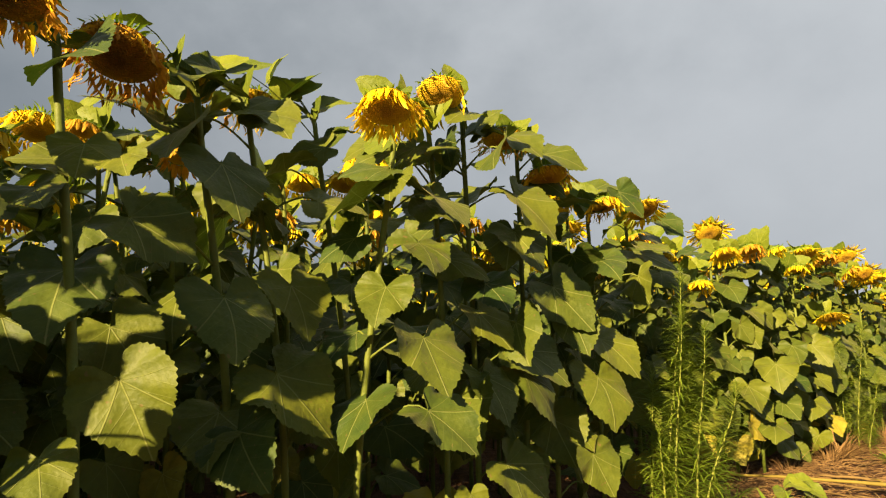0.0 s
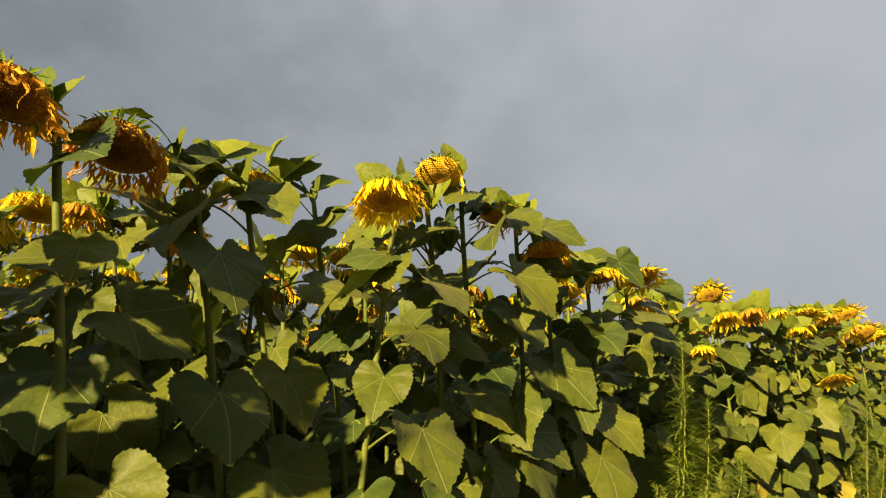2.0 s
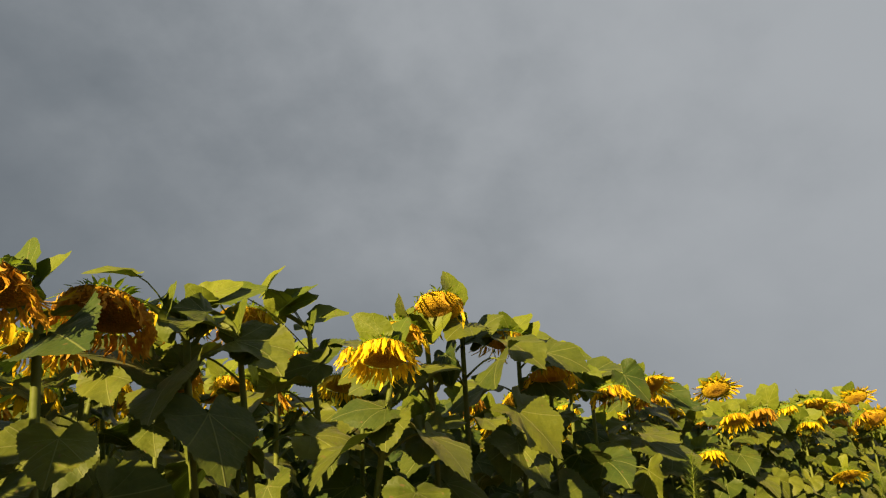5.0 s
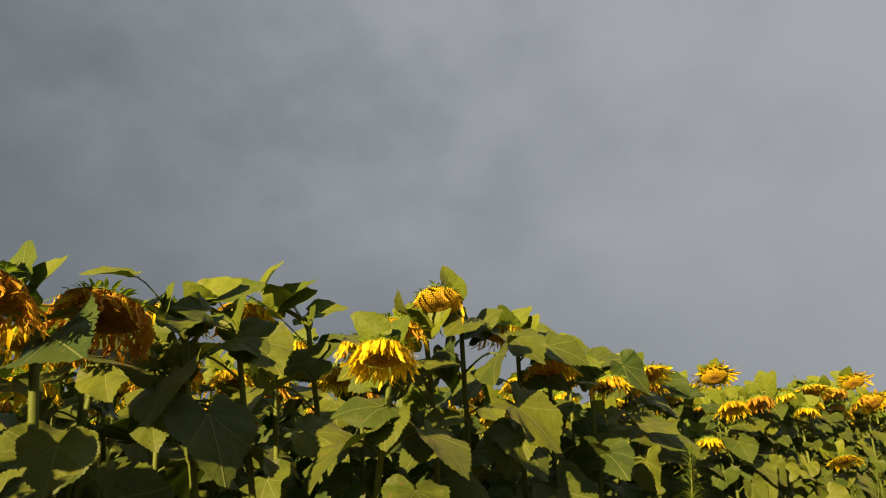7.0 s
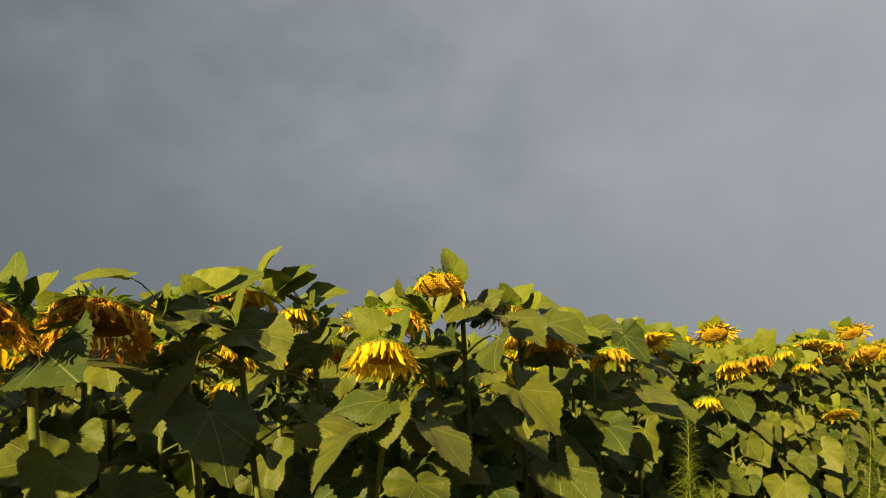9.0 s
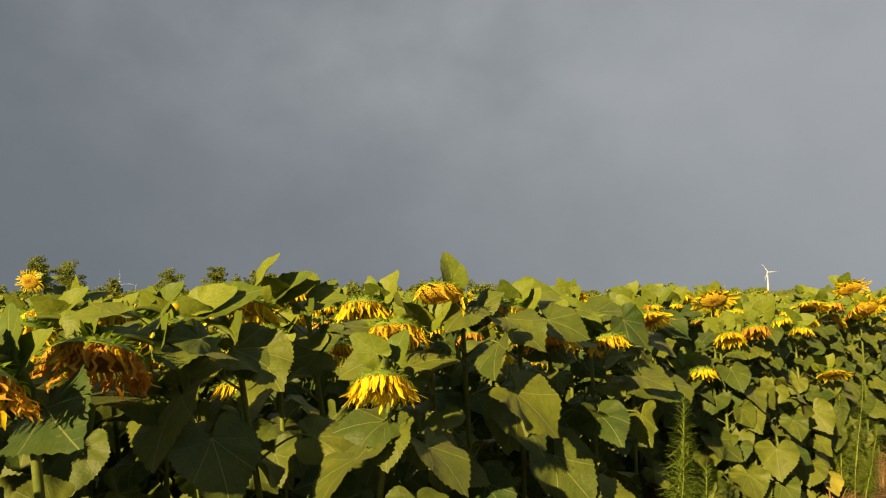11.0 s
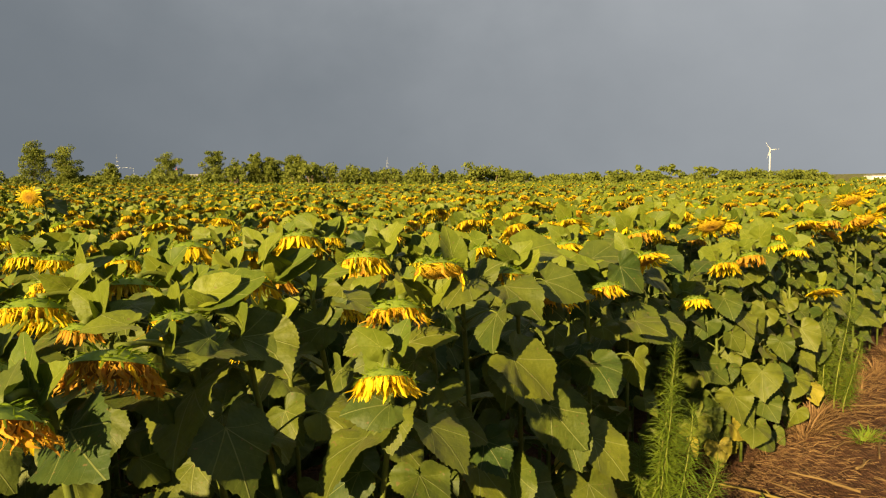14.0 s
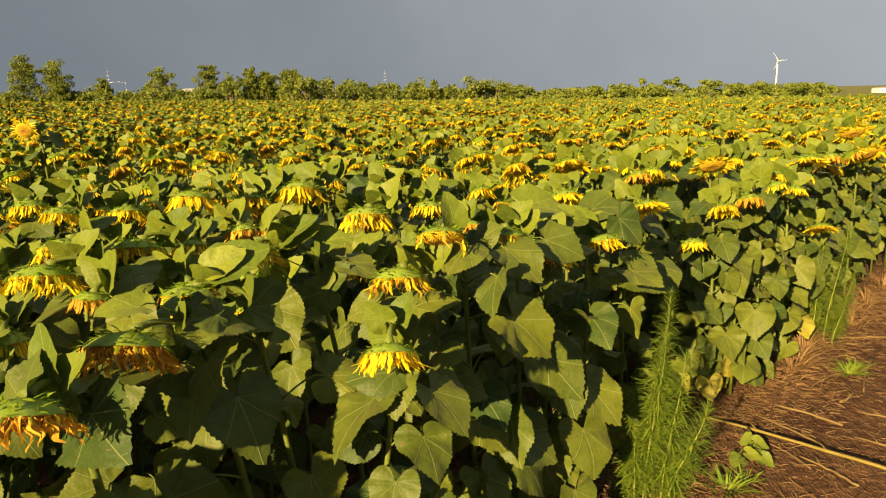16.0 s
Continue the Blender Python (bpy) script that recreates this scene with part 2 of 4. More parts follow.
def bezier(p0, p1, p2, p3, n):
    out_pts = []
    for i in range(n + 1):
        t = i / n
        s = 1 - t
        out_pts.append(Vector(p0) * s ** 3 + Vector(p1) * (3 * s * s * t) + Vector(p2) * (3 * s * t * t) + Vector(p3) * t ** 3)
    return out_pts


def petal_arrays(seed, n=6, curl=0.6, wide=0.2, withered=0.0):
    """A ray petal of length 1 along +y, with its upper face to +z, bent back and a little twisted."""
    rnd = random.Random(seed)
    tw, side_b = rnd.uniform(-1.1, 1.1) * (1 + 1.6 * withered), rnd.uniform(-0.22, 0.22) * (1 + withered)
    verts, faces = [], []
    for i in range(n + 1):
        t = i / n
        wd = wide * (0.55 + 1.35 * t - 1.55 * t * t) if t < 0.97 else wide * 0.12
        a = tw * t
        z = -curl * t * t * 0.5 + 0.03 * math.sin(7 * t + seed)
        c = Vector((side_b * t * t + withered * 0.06 * math.sin(9 * t + seed), t * (1 - 0.12 * curl * t), z + withered * 0.07 * math.sin(11 * t + 2 * seed)))
        o = Vector((math.cos(a), 0, math.sin(a))) * wd
        verts += [tuple(c - o), tuple(c + Vector((0, 0, -0.35 * wd))), tuple(c + o)]
    for i in range(n):
        for k in range(2):
            a = 3 * i + k
            faces.append((a, a + 1, a + 4, a + 3))
    return verts, faces


def bract_arrays(seed, n=4, curl=0.8, wide=0.2):
    """A pointed green bract of length 1 along +y, broad at its foot and drawn out to a thin tip."""
    rnd = random.Random(seed)
    tw, side_b = rnd.uniform(-0.4, 0.4), rnd.uniform(-0.2, 0.2)
    verts, faces = [], []
    for i in range(n + 1):
        t = i / n
        wd = wide * (0.75 + 1.3 * t - 2.05 * t * t) if i < n else 0.004
        if t > 0.6:
            wd *= 0.55
        c = Vector((side_b * t * t, t, -curl * t * t * 0.45))
        o = Vector((math.cos(tw * t), 0, math.sin(tw * t))) * wd
        verts += [tuple(c - o), tuple(c + Vector((0, 0, 0.3 * wd))), tuple(c + o)]
    for i in range(n):
        for k in range(2):
            a = 3 * i + k
            faces.append((a, a + 1, a + 4, a + 3))
    return verts, faces


def cap_arrays(radius, rise, rings, seg, tip_in=0.0, rough=0.0, seed=0):
    """A shallow dome round +z with its rim at z = 0."""
    rnd = random.Random(seed)
    verts, faces, uvs = [(0, 0, rise * (1 - tip_in))], [], [(0.5, 0.5)]
    for k in range(1, rings + 1):
        f = k / rings
        z = rise * (1 - f ** 2.2) - rise * tip_in * (1 - f) ** 2
        for i in range(seg):
            a = 2 * math.pi * (i + 0.5 * (k % 2)) / seg
            rr = radius * f * (1 + rnd.uniform(-rough, rough))
            verts.append((rr * math.cos(a), rr * math.sin(a), z + rnd.uniform(-rough, rough) * radius))
            uvs.append((0.5 + 0.5 * f * math.cos(a), 0.5 + 0.5 * f * math.sin(a)))
    for i in range(seg):
        faces.append((0, 1 + i, 1 + (i + 1) % seg))
    for k in range(rings - 1):
        a, b = 1 + k * seg, 1 + (k + 1) * seg
        for i in range(seg):
            j = (i + 1) % seg
            faces.append((a + i, b + i, b + j, a + j))
    return verts, faces, uvs


# shared meshes of the repeated pieces
LEAVES = [from_arrays("leaf", *leaf_arrays(s, fold=0.04 + 0.09 * (s % 4), droop=0.14 + 0.10 * (s % 5), wave=0.07 + 0.03 * (s % 3)), mats=[LEAF]) for s in range(12)]
SMALL = [from_arrays("bract_leaf", *leaf_arrays(40 + s, seg=28, rings=(0.4, 0.75, 1.0), fold=0.45, droop=0.05 + 0.12 * s, wave=0.05, wide=0.78), mats=[LEAF]) for s in range(4)]
for me_small in SMALL:
    me_small.materials[0] = YOUNG
OLDS = [from_arrays("leaf", *leaf_arrays(70 + s, seg=56, fold=0.3, droop=0.5, wave=0.12), mats=[OLD]) for s in range(3)]
PETALS = [from_arrays("petal", *petal_arrays(s, 6, 0.3 + 0.18 * (s % 5), 0.085 + 0.022 * (s % 3), 0.35), mats=[PETAL]) for s in range(8)]
DRIES = [from_arrays("petal", *petal_arrays(s + 20, 9, 0.3 + 0.2 * (s % 5), 0.065 + 0.024 * (s % 3), 1.0), mats=[DRY]) for s in range(8)]
BRACTS = [from_arrays("bract", *bract_arrays(s + 50, 5, 0.2 + 0.35 * s, 0.13), mats=[BRACT]) for s in range(5)]
DISCS = [from_arrays("disc", *cap_arrays(1.0, 0.34, 7, 28, 0.4, 0.012, s), mats=[DISC]) for s in range(3)]
DISCS_RIPE = [from_arrays("disc", *cap_arrays(1.0, 0.34, 7, 28, 0.4, 0.012, s), mats=[DISC_RIPE]) for s in range(3)]
v, f, u = cap_arrays(1.005, -0.42, 6, 24, 0.0, 0.01, 7)
RECEPTACLE = from_arrays("head", v, [tuple(reversed(q)) for q in f], u, [BACK])


def head_frame(center, face, radius):
    """A head's pose: z is its facing, x is level."""
    z = Vector(face).normalized()
    x = z.cross(Vector((0, 0, 1)))
    x = x.normalized() if x.length > 1e-3 else Vector((1, 0, 0))
    y = z.cross(x)
    return Matrix.Translation(center) @ Matrix((x, y, z)).transposed().to_4x4() @ Matrix.Scale(radius, 4)


def petal_poses(rnd, count, down, plen=1.0, fresh=0.0):
    """Poses of the wilted petals round a head of radius 1, in the head's own space; down: where gravity pulls there."""
    for i in range(count):
        a = 2 * math.pi * (i + rnd.uniform(-0.35, 0.35)) / count
        rad = Vector((math.cos(a), math.sin(a), 0))
        base = rad * rnd.uniform(0.95, 1.04) + Vector((0, 0, rnd.uniform(0.0, 0.1)))
        d = rad * (rnd.uniform(0.05, 0.5) + fresh) + Vector((0, 0, rnd.uniform(0.15, 0.45) * (1 - 0.6 * fresh))) + down * rnd.uniform(0.6, 1.2) * (1 - 0.65 * fresh)
        n = Vector((0, 0, 0.5)) - rad * 0.6 - down * 0.3 + Vector((rnd.uniform(-.5, .5), rnd.uniform(-.5, .5), 0))
        yield frame_of(base, d, n, rnd.uniform(0.45, 0.9) * plen)


def bract_poses(rnd, count):
    """Poses of the green bracts of a head of radius 1: a ruff that laps over the rim, and rows over the back."""
    for i in range(count):
        a = 2 * math.pi * (i * 0.618 + rnd.uniform(-0.02, 0.02))
        rad = Vector((math.cos(a), math.sin(a), 0))
        row = i % 5
        if row == 0:
            d = rad * rnd.uniform(0.5, 1.0) + Vector((rnd.uniform(-.4, .4), rnd.uniform(-.4, .4), rnd.uniform(0.3, 1.0)))
            yield frame_of(rad * 1.06 + Vector((0, 0, 0.02)), d, rad + Vector((0, 0, 0.2)), rnd.uniform(0.22, 0.42))
            continue
        f = 1.0 - 0.17 * (row - 1) - rnd.uniform(0, 0.12)
        base = rad * f + Vector((0, 0, -0.42 * (1 - f ** 2.2) - 0.02))
        d = rad * rnd.uniform(0.6, 1.0) + Vector((rnd.uniform(-.5, .5), rnd.uniform(-.5, .5), rnd.uniform(-0.7, 0.1)))
        yield frame_of(base, d, Vector((rnd.uniform(-.5, .5), rnd.uniform(-.5, .5), -1)) + rad * 0.3, rnd.uniform(0.2, 0.4))


def gathered(name, packs, mat):
    """Several copies of small pieces in one mesh: packs of (arrays, pose)."""
    V, F = [], []
    for (vs, fs), m in packs:
        o = len(V)
        V += [tuple(m @ Vector(q)) for q in vs]
        F += [tuple(o + i for i in q) for q in fs]
    return from_arrays(name, V, F, None, [mat])


def down_at(dip):
    return Vector((0, math.cos(radians(dip)), math.sin(radians(dip))))


FRINGES = {}
for dip_k in (45, 60, 75):
    for s in range(3):
        rr = random.Random(dip_k * 10 + s)
        FRINGES[dip_k, s] = (gathered("petal_fringe", [(petal_arrays(i, 4, 0.5, rr.uniform(0.12, 0.17)), p) for i, p in enumerate(petal_poses(rr, 44, down_at(dip_k)))], PETAL if s < 2 else DRY),
                             gathered("bract_ruff", [(bract_arrays(i + 60, 3, 0.8, 0.2), p) for i, p in enumerate(bract_poses(rr, 75))], BRACT))


def head_parts(root, to_root, center, face, radius, seed, dry=0.2, petals=48, bracts=85, plen=1.0, plain=False, fresh=0.0):
    """A nodding head: green back, seed disc, a fringe of wilted petals and a ruff of bracts."""
    rnd = random.Random(seed)
    m = head_frame(center, face, radius)
    head = part("head", RECEPTACLE, root, to_root @ m)
    part("disc", (DISCS_RIPE if dry > 0.8 else DISCS)[seed % 3], head, Matrix.Translation((0, 0, 0.01)))
    dip = math.degrees(math.asin(max(-1, min(1, -Vector(face).normalized().z))))
    if plain == "own":
        rr = random.Random(seed + 5)
        tagged(part("petal_fringe", gathered("petal_fringe", [(petal_arrays(i, 4, 0.3 + 0.15 * (i % 5), rr.uniform(0.12, 0.17)), p) for i, p in enumerate(petal_poses(rr, petals, down_at(dip), plen, fresh))], DRY if dry > 0.5 else PETAL), head), kind="stuff")
        tagged(part("bract_ruff", gathered("bract_ruff", [(bract_arrays(i + 60, 3, 0.8, 0.17), p) for i, p in enumerate(bract_poses(rr, 75))], BRACT), head), kind="stuff")
        return head
    if plain:
        k = min((45, 60, 75), key=lambda q: abs(q - dip))
        s = 2 if rnd.random() < dry else seed % 2
        tagged(part("petal_fringe", FRINGES[k, s][0], head), kind="stuff")
        tagged(part("bract_ruff", FRINGES[k, s][1], head), kind="stuff")
        return head
    for pm in petal_poses(rnd, petals, down_at(dip), plen, fresh):
        part("petal", rnd.choice(DRIES) if rnd.random() < dry else rnd.choice(PETALS), head, pm)
    for bp in bract_poses(rnd, bracts):
        part("bract", rnd.choice(BRACTS), head, bp)
    return head


def add_leaf(root, to_root, node, junction, along, normal, size, seed, small=False, label="", old=False):
    """A leaf blade with its stalk, which runs from the stem to the blade."""
    rnd = random.Random(seed)
    m = frame_of(junction, along, normal, size)
    ob = part("leaf", OLDS[seed % 3] if old else (SMALL if small else LEAVES)[seed % (4 if small else 12)], root, to_root @ m, "yellowing old leaf" if old else label)
    a, b = Vector(node), Vector(junction)
    if (b - a).length > 0.015:
        lift = Vector((0, 0, 0.25 * (b - a).length))
        pts = bezier(a, a * 0.6 + b * 0.4 + lift * 0.6, a * 0.25 + b * 0.75 + lift, b, 6)
        r = 0.0035 if not small else 0.002
        vs, fs = tube_arrays(pts, [r * 1.5, r * 1.15, r, r, r, r * 0.9, r * 0.8], 6)
        me = from_arrays("petiole", vs, fs, None, [STEM])
        me.transform(m.inverted())
        part("petiole", me, ob)
    return ob


def stem_path(base, center, face, radius, neck=0.4, lean=None):
    """The stem's line: up from the ground, arching over and into the back of the head."""
    face = Vector(face).normalized()
    low = Vector(base)
    foot = low if lean is None else Vector((*lean, 0))
    off = Vector((foot.x - center[0], foot.y - center[1], 0))
    off = off.normalized() if off.length > 0.06 else Vector((-face.x, -face.y, 0)).normalized()
    back = Vector(center) - face * radius * 0.34 + off * radius * 0.3 * (1 - neck)
    knee = back + off * (0.11 + 0.6 * radius) - Vector((0, 0, 0.045))
    p1 = low + Vector((0, 0, (knee.z - low.z) * 0.45))
    p2 = knee + Vector(((low.x - knee.x) * 0.55, (low.y - knee.y) * 0.55, -0.30))
    if lean is not None:
        knee = Vector((*lean, center[2] - 0.05))
        p2 = knee.lerp(low, 0.2)
        p2.z = knee.z - 0.3
    pts = bezier(low, p1, p2, knee, 10)
    pts += bezier(knee, knee + (knee - p2).normalized() * (0.03 + 0.06 * neck), back - face * (0.02 + 0.055 * neck) + off * 0.07 * (1 - neck), back, 7)[1:]
    return pts


SUNWARD = Vector((to_sun.x, to_sun.y, 0)).normalized()
PATHWARD = Vector((0.745, -0.667, 0))
UP = Vector((0, 0, 1))


def leaf_lie(rnd, out, flat=0.0):
    """How a free leaf lies: its run and its upper face, which turns to the light."""
    lit = max(out.dot(SUNWARD), out.dot(PATHWARD))
    sag = rnd.uniform(0.65, 1.4) if lit > 0 else rnd.uniform(0.1, 1.0)
    sag *= 1 - 0.75 * flat
    d = out * math.cos(sag) - UP * math.sin(sag) + Vector((-out.y, out.x, 0)) * rnd.uniform(-0.8, 0.8)
    n = UP * (0.7 + flat) + out * 0.5 + SUNWARD * 0.7 + Vector((rnd.uniform(-.5, .5), rnd.uniform(-.4, .4), 0))
    return d, n


def sunflower(base, center, face, radius, seed, leaves=(), auto=12, low=0.1, dry=0.25, label="", thick=0.0098, avoid=None, big=0.19, crown=4, plain=False, plen=1.0, fresh=0.0, young=1.0, petals=48, neck=0.4, lean=None):
    """A ripe sunflower plant: stem, nodding head and leaves. leaves: the stalk's end, the tip and the upper face of each."""
    rnd = random.Random(seed * 7 + 3)
    base = Vector((*base, ground(*base)))
    center = Vector(center)
    root = new("sunflower")
    root.location = base
    tagged(root, label or "ripe sunflower plant with a nodding yellow head and broad green leaves", "sunflower", "sunflowers of the field")
    to_root = Matrix.Translation(-base)
    pts = stem_path(base, center, face, radius, neck, lean)
    n = len(pts)
    radii = [thick * (1.15 - 0.4 * i / n) for i in range(n)]
    radii[-1] = radius * 0.26
    radii[-2] = thick * 0.95
    vs, fs = tube_arrays(pts, radii, 9)
    me = from_arrays("stem", vs, fs, None, [STEM])
    me.transform(to_root)
    part("stem", me, root)
    head_parts(root, to_root, center, face, radius, seed, dry, plain=plain, plen=plen, fresh=fresh, petals=petals)

    def along_stem(h):
        for a, b in zip(pts[:11], pts[1:11]):
            if a.z <= h <= b.z:
                return a.lerp(b, (h - a.z) / max(b.z - a.z, 1e-5))
        return pts[10]

    for k, (junction, tip, facing_way) in enumerate(leaves):
        j, t = Vector(junction), Vector(tip)
        d = (j - along_stem(j.z)).length
        node = along_stem(max(low * 0.5, j.z - 0.25 * d - 0.02))
        add_leaf(root, to_root, node, j, t - j, Vector(facing_way), (t - j).length, seed * 31 + k, j.z > 1.6)
    top = pts[10].z
    for k in range(auto):
        h = low + (top - 0.02 - low) * (k + 0.5) / auto
        az = seed * 1.7 + k * 2.39996 + rnd.uniform(-0.3, 0.3)
        if avoid is not None:
            d_az = (az - avoid[0] + math.pi) % (2 * math.pi) - math.pi
            if abs(d_az) < avoid[1] and h > avoid[2]:
                az += math.pi
        size = big * (0.7 + 0.45 * math.sin(math.pi * min(1, 0.25 + 0.65 * k / auto))) * rnd.uniform(0.55, 1.2)
        out = Vector((math.cos(az), math.sin(az), 0))
        node = along_stem(h)
        j = node + out * size * rnd.uniform(0.45, 0.85) + Vector((0, 0, rnd.uniform(0.03, 0.09)))
        d, nn = leaf_lie(rnd, out, max(0.0, min(0.8, (h / top - 0.7) * 2.6)))
        add_leaf(root, to_root, node, j, d, nn, size, seed * 13 + k, old=h < 0.32 and rnd.random() < 0.45)
    for k in range(crown):
        az = seed * 2.3 + k * 2.39996
        out = Vector((math.cos(az), math.sin(az), 0))
        node = pts[min(n - 3, 10 + k * 6 // max(crown, 1))]
        size = rnd.uniform(0.085, 0.15) * young
        j = node + out * 0.025 + Vector((0, 0, 0.02))
        d = out * rnd.uniform(0.4, 1.0) + UP * rnd.uniform(0.1, 1.1)
        add_leaf(root, to_root, node, j, d, UP * 0.4 + SUNWARD, size, seed * 5 + k, True)
    return root


# ---------------------------------------------------------------- ground
EDGE = Vector((1.0, 3.35, 0))            # a point on the field's edge
ALONG = Vector((0.667, 0.745, 0))        # the edge and the rows run this way
INWARD = Vector((-0.745, 0.667, 0))


def ground(x, y):
    """Height of the ground: level near the path, far off higher on one side than on the other."""
    d = math.hypot(x, y)
    t = max(0.0, min(1.0, (d - 12) / 34.0))
    t = t * t * (3 - 2 * t)
    side_x = max(-45.0, min(45.0, x if y > 0 else 0.0))
    return t * (0.12 - (0.018 if side_x < 0 else 0.014) * side_x)


def soil_material():
    m, n = material("soil_with_straw")
    pos = n.node("ShaderNodeNewGeometry").outputs["Position"]
    a = n.noise(pos, 1.3, 5.0).outputs[0]
    b = n.noise(pos, 14.0, 5.0, 0.65).outputs[0]
    turn = n.node("ShaderNodeMapping", {"Vector": pos, "Scale": (70.0, 9.0, 20.0), "Rotation": (0, 0, 0.6)}).outputs[0]
    c = n.noise(turn, 1.0, 3.0).outputs[0]
    col = n.mix(n.remap(a, 0.3, 0.7), rgb(0.11, 0.052, 0.026), rgb(0.18, 0.09, 0.042))
    col = n.mix(n.remap(b, 0.35, 0.7, 0.0, 0.75), col, rgb(0.05, 0.026, 0.014))
    col = n.mix(n.remap(c, 0.56, 0.70, 0.0, 0.45), col, rgb(0.30, 0.18, 0.08))
    far = n.node("ShaderNodeVectorMath", {0: pos}, operation="LENGTH").outputs["Value"]
    grass = n.mix(n.remap(n.noise(pos, 0.25, 4.0).outputs[0], 0.35, 0.65), rgb(0.11, 0.13, 0.03), rgb(0.24, 0.21, 0.07))
    col = n.mix(n.remap(far, 36.0, 48.0), col, grass)
    finish(n, col, 0.9, n.bump(n.math("ADD", n.math("MULTIPLY", b, 1.0), n.math("MULTIPLY", c, 0.8)), 1.0, 0.06), 0.0, None, 0.15)
    return m


SOIL = soil_material()


def build_ground():
    rs = [0.0, 0.5] + [0.5 * 1.022 ** k for k in range(1, 133)] + [9.0 * 1.09 ** k for k in range(1, 76)]
    seg = 288
    verts, faces = [(0, 0, ground(0, 0))], []
    for r in rs[1:]:
        for i in range(seg):
            a = 2 * math.pi * i / seg
            x, y = r * math.cos(a), r * math.sin(a)
            z = ground(x, y)
            if r < 30:
                z += 0.02 * noise.noise((x * 1.5, y * 1.5, 0)) + 0.014 * noise.noise((x * 6, y * 6, 3)) + (0.01 * noise.noise((x * 14, y * 14, 7)) if r < 9 else 0)
            verts.append((x, y, z))
    for i in range(seg):
        faces.append((0, 1 + i, 1 + (i + 1) % seg))
    for k in range(len(rs) - 2):
        a, b = 1 + k * seg, 1 + (k + 1) * seg
        for i in range(seg):
            j = (i + 1) % seg
            faces.append((a + i, b + i, b + j, a + j))
    ob = new("ground", from_arrays("ground", verts, faces, None, [SOIL]))
    return tagged(ob, "reddish brown soil path strewn with dry straw and stalks", "ground", "", "structure")


build_ground()


# ---------------------------------------------------------------- the plants that stand nearest
HERO = []


def facing(az, dip):
    """A head's facing: az 0 is towards the path (-y), plus turns to the right (+x); dip in degrees below level."""
    return Vector((math.sin(radians(az)) * math.cos(radians(dip)), -math.cos(radians(az)) * math.cos(radians(dip)), -math.sin(radians(dip))))


def hero(base, center, az, dip, radius, seed, **more):
    HERO.append(base)
    if base[1] > 3.6:
        more["plain"] = "own"
    return sunflower(base, Vector(center), facing(az, dip), radius, seed, **more)


# leaves that can be told apart: the stalk's end, the tip and the way the upper face looks
LEAVES_A = [
    ((-0.139, 2.03, 0.92), (-0.159, 1.941, 0.79), (-0.04, -0.82, 0.57)),
    ((-0.049, 2.08, 1.058), (0.006, 1.969, 0.941), (0.36, -0.59, 0.72)),
    ((-0.239, 2.07, 1.072), (-0.348, 2.063, 0.988), (-0.3, -0.83, 0.46)),
    ((-0.032, 2.07, 0.774), (0.044, 1.979, 0.599), (0.54, -0.63, 0.56)),
    ((-0.017, 2.02, 0.569), (0.124, 1.997, 0.449), (0.43, -0.65, 0.63)),
    ((-0.2, 2.07, 0.597), (-0.253, 1.958, 0.455), (-0.49, -0.58, 0.64)),
    ((-0.242, 2.15, 0.796), (-0.32, 2.056, 0.701), (-0.2, -0.61, 0.77)),
    ((-0.115, 2.06, 1.265), (-0.124, 1.977, 1.159), (-0.37, -0.72, 0.59)),
    ((-0.212, 2.06, 1.191), (-0.313, 1.9, 1.054), (-0.6, -0.27, 0.75)),
    ((-0.135, 2.08, 1.289), (-0.294, 2.067, 1.253), (-0.14, -0.57, 0.81)),
]
LEAVES_B = [
    ((-0.036, 2.2, 1.211), (0.109, 2.226, 1.142), (0.41, -0.7, 0.59)),
    ((0.143, 2.51, 0.659), (0.231, 2.44, 0.48), (0.6, -0.6, 0.53)),
    ((0.022, 2.5, 1.071), (0.174, 2.512, 0.987), (0.39, -0.7, 0.6)),
    ((0.216, 2.5, 1.49), (0.184, 2.358, 1.37), (-0.75, -0.32, 0.58)),
    ((0.026, 2.45, 1.506), (0.046, 2.396, 1.38), (-0.77, -0.62, 0.14)),
    ((0.275, 2.6, 0.847), (0.315, 2.499, 0.682), (-0.62, -0.73, 0.29)),
    ((0.056, 2.45, 1.71), (0.025, 2.492, 1.831), (0.53, -0.75, 0.39)),
    ((0.136, 2.6, 1.588), (0.255, 2.585, 1.669), (-0.48, -0.64, 0.59)),
    ((0.027, 2.45, 1.46), (0.048, 2.424, 1.375), (0.17, -0.93, 0.33)),
    ((0.1, 2.6, 1.575), (0.239, 2.585, 1.594), (-0.17, -0.62, 0.77)),
]
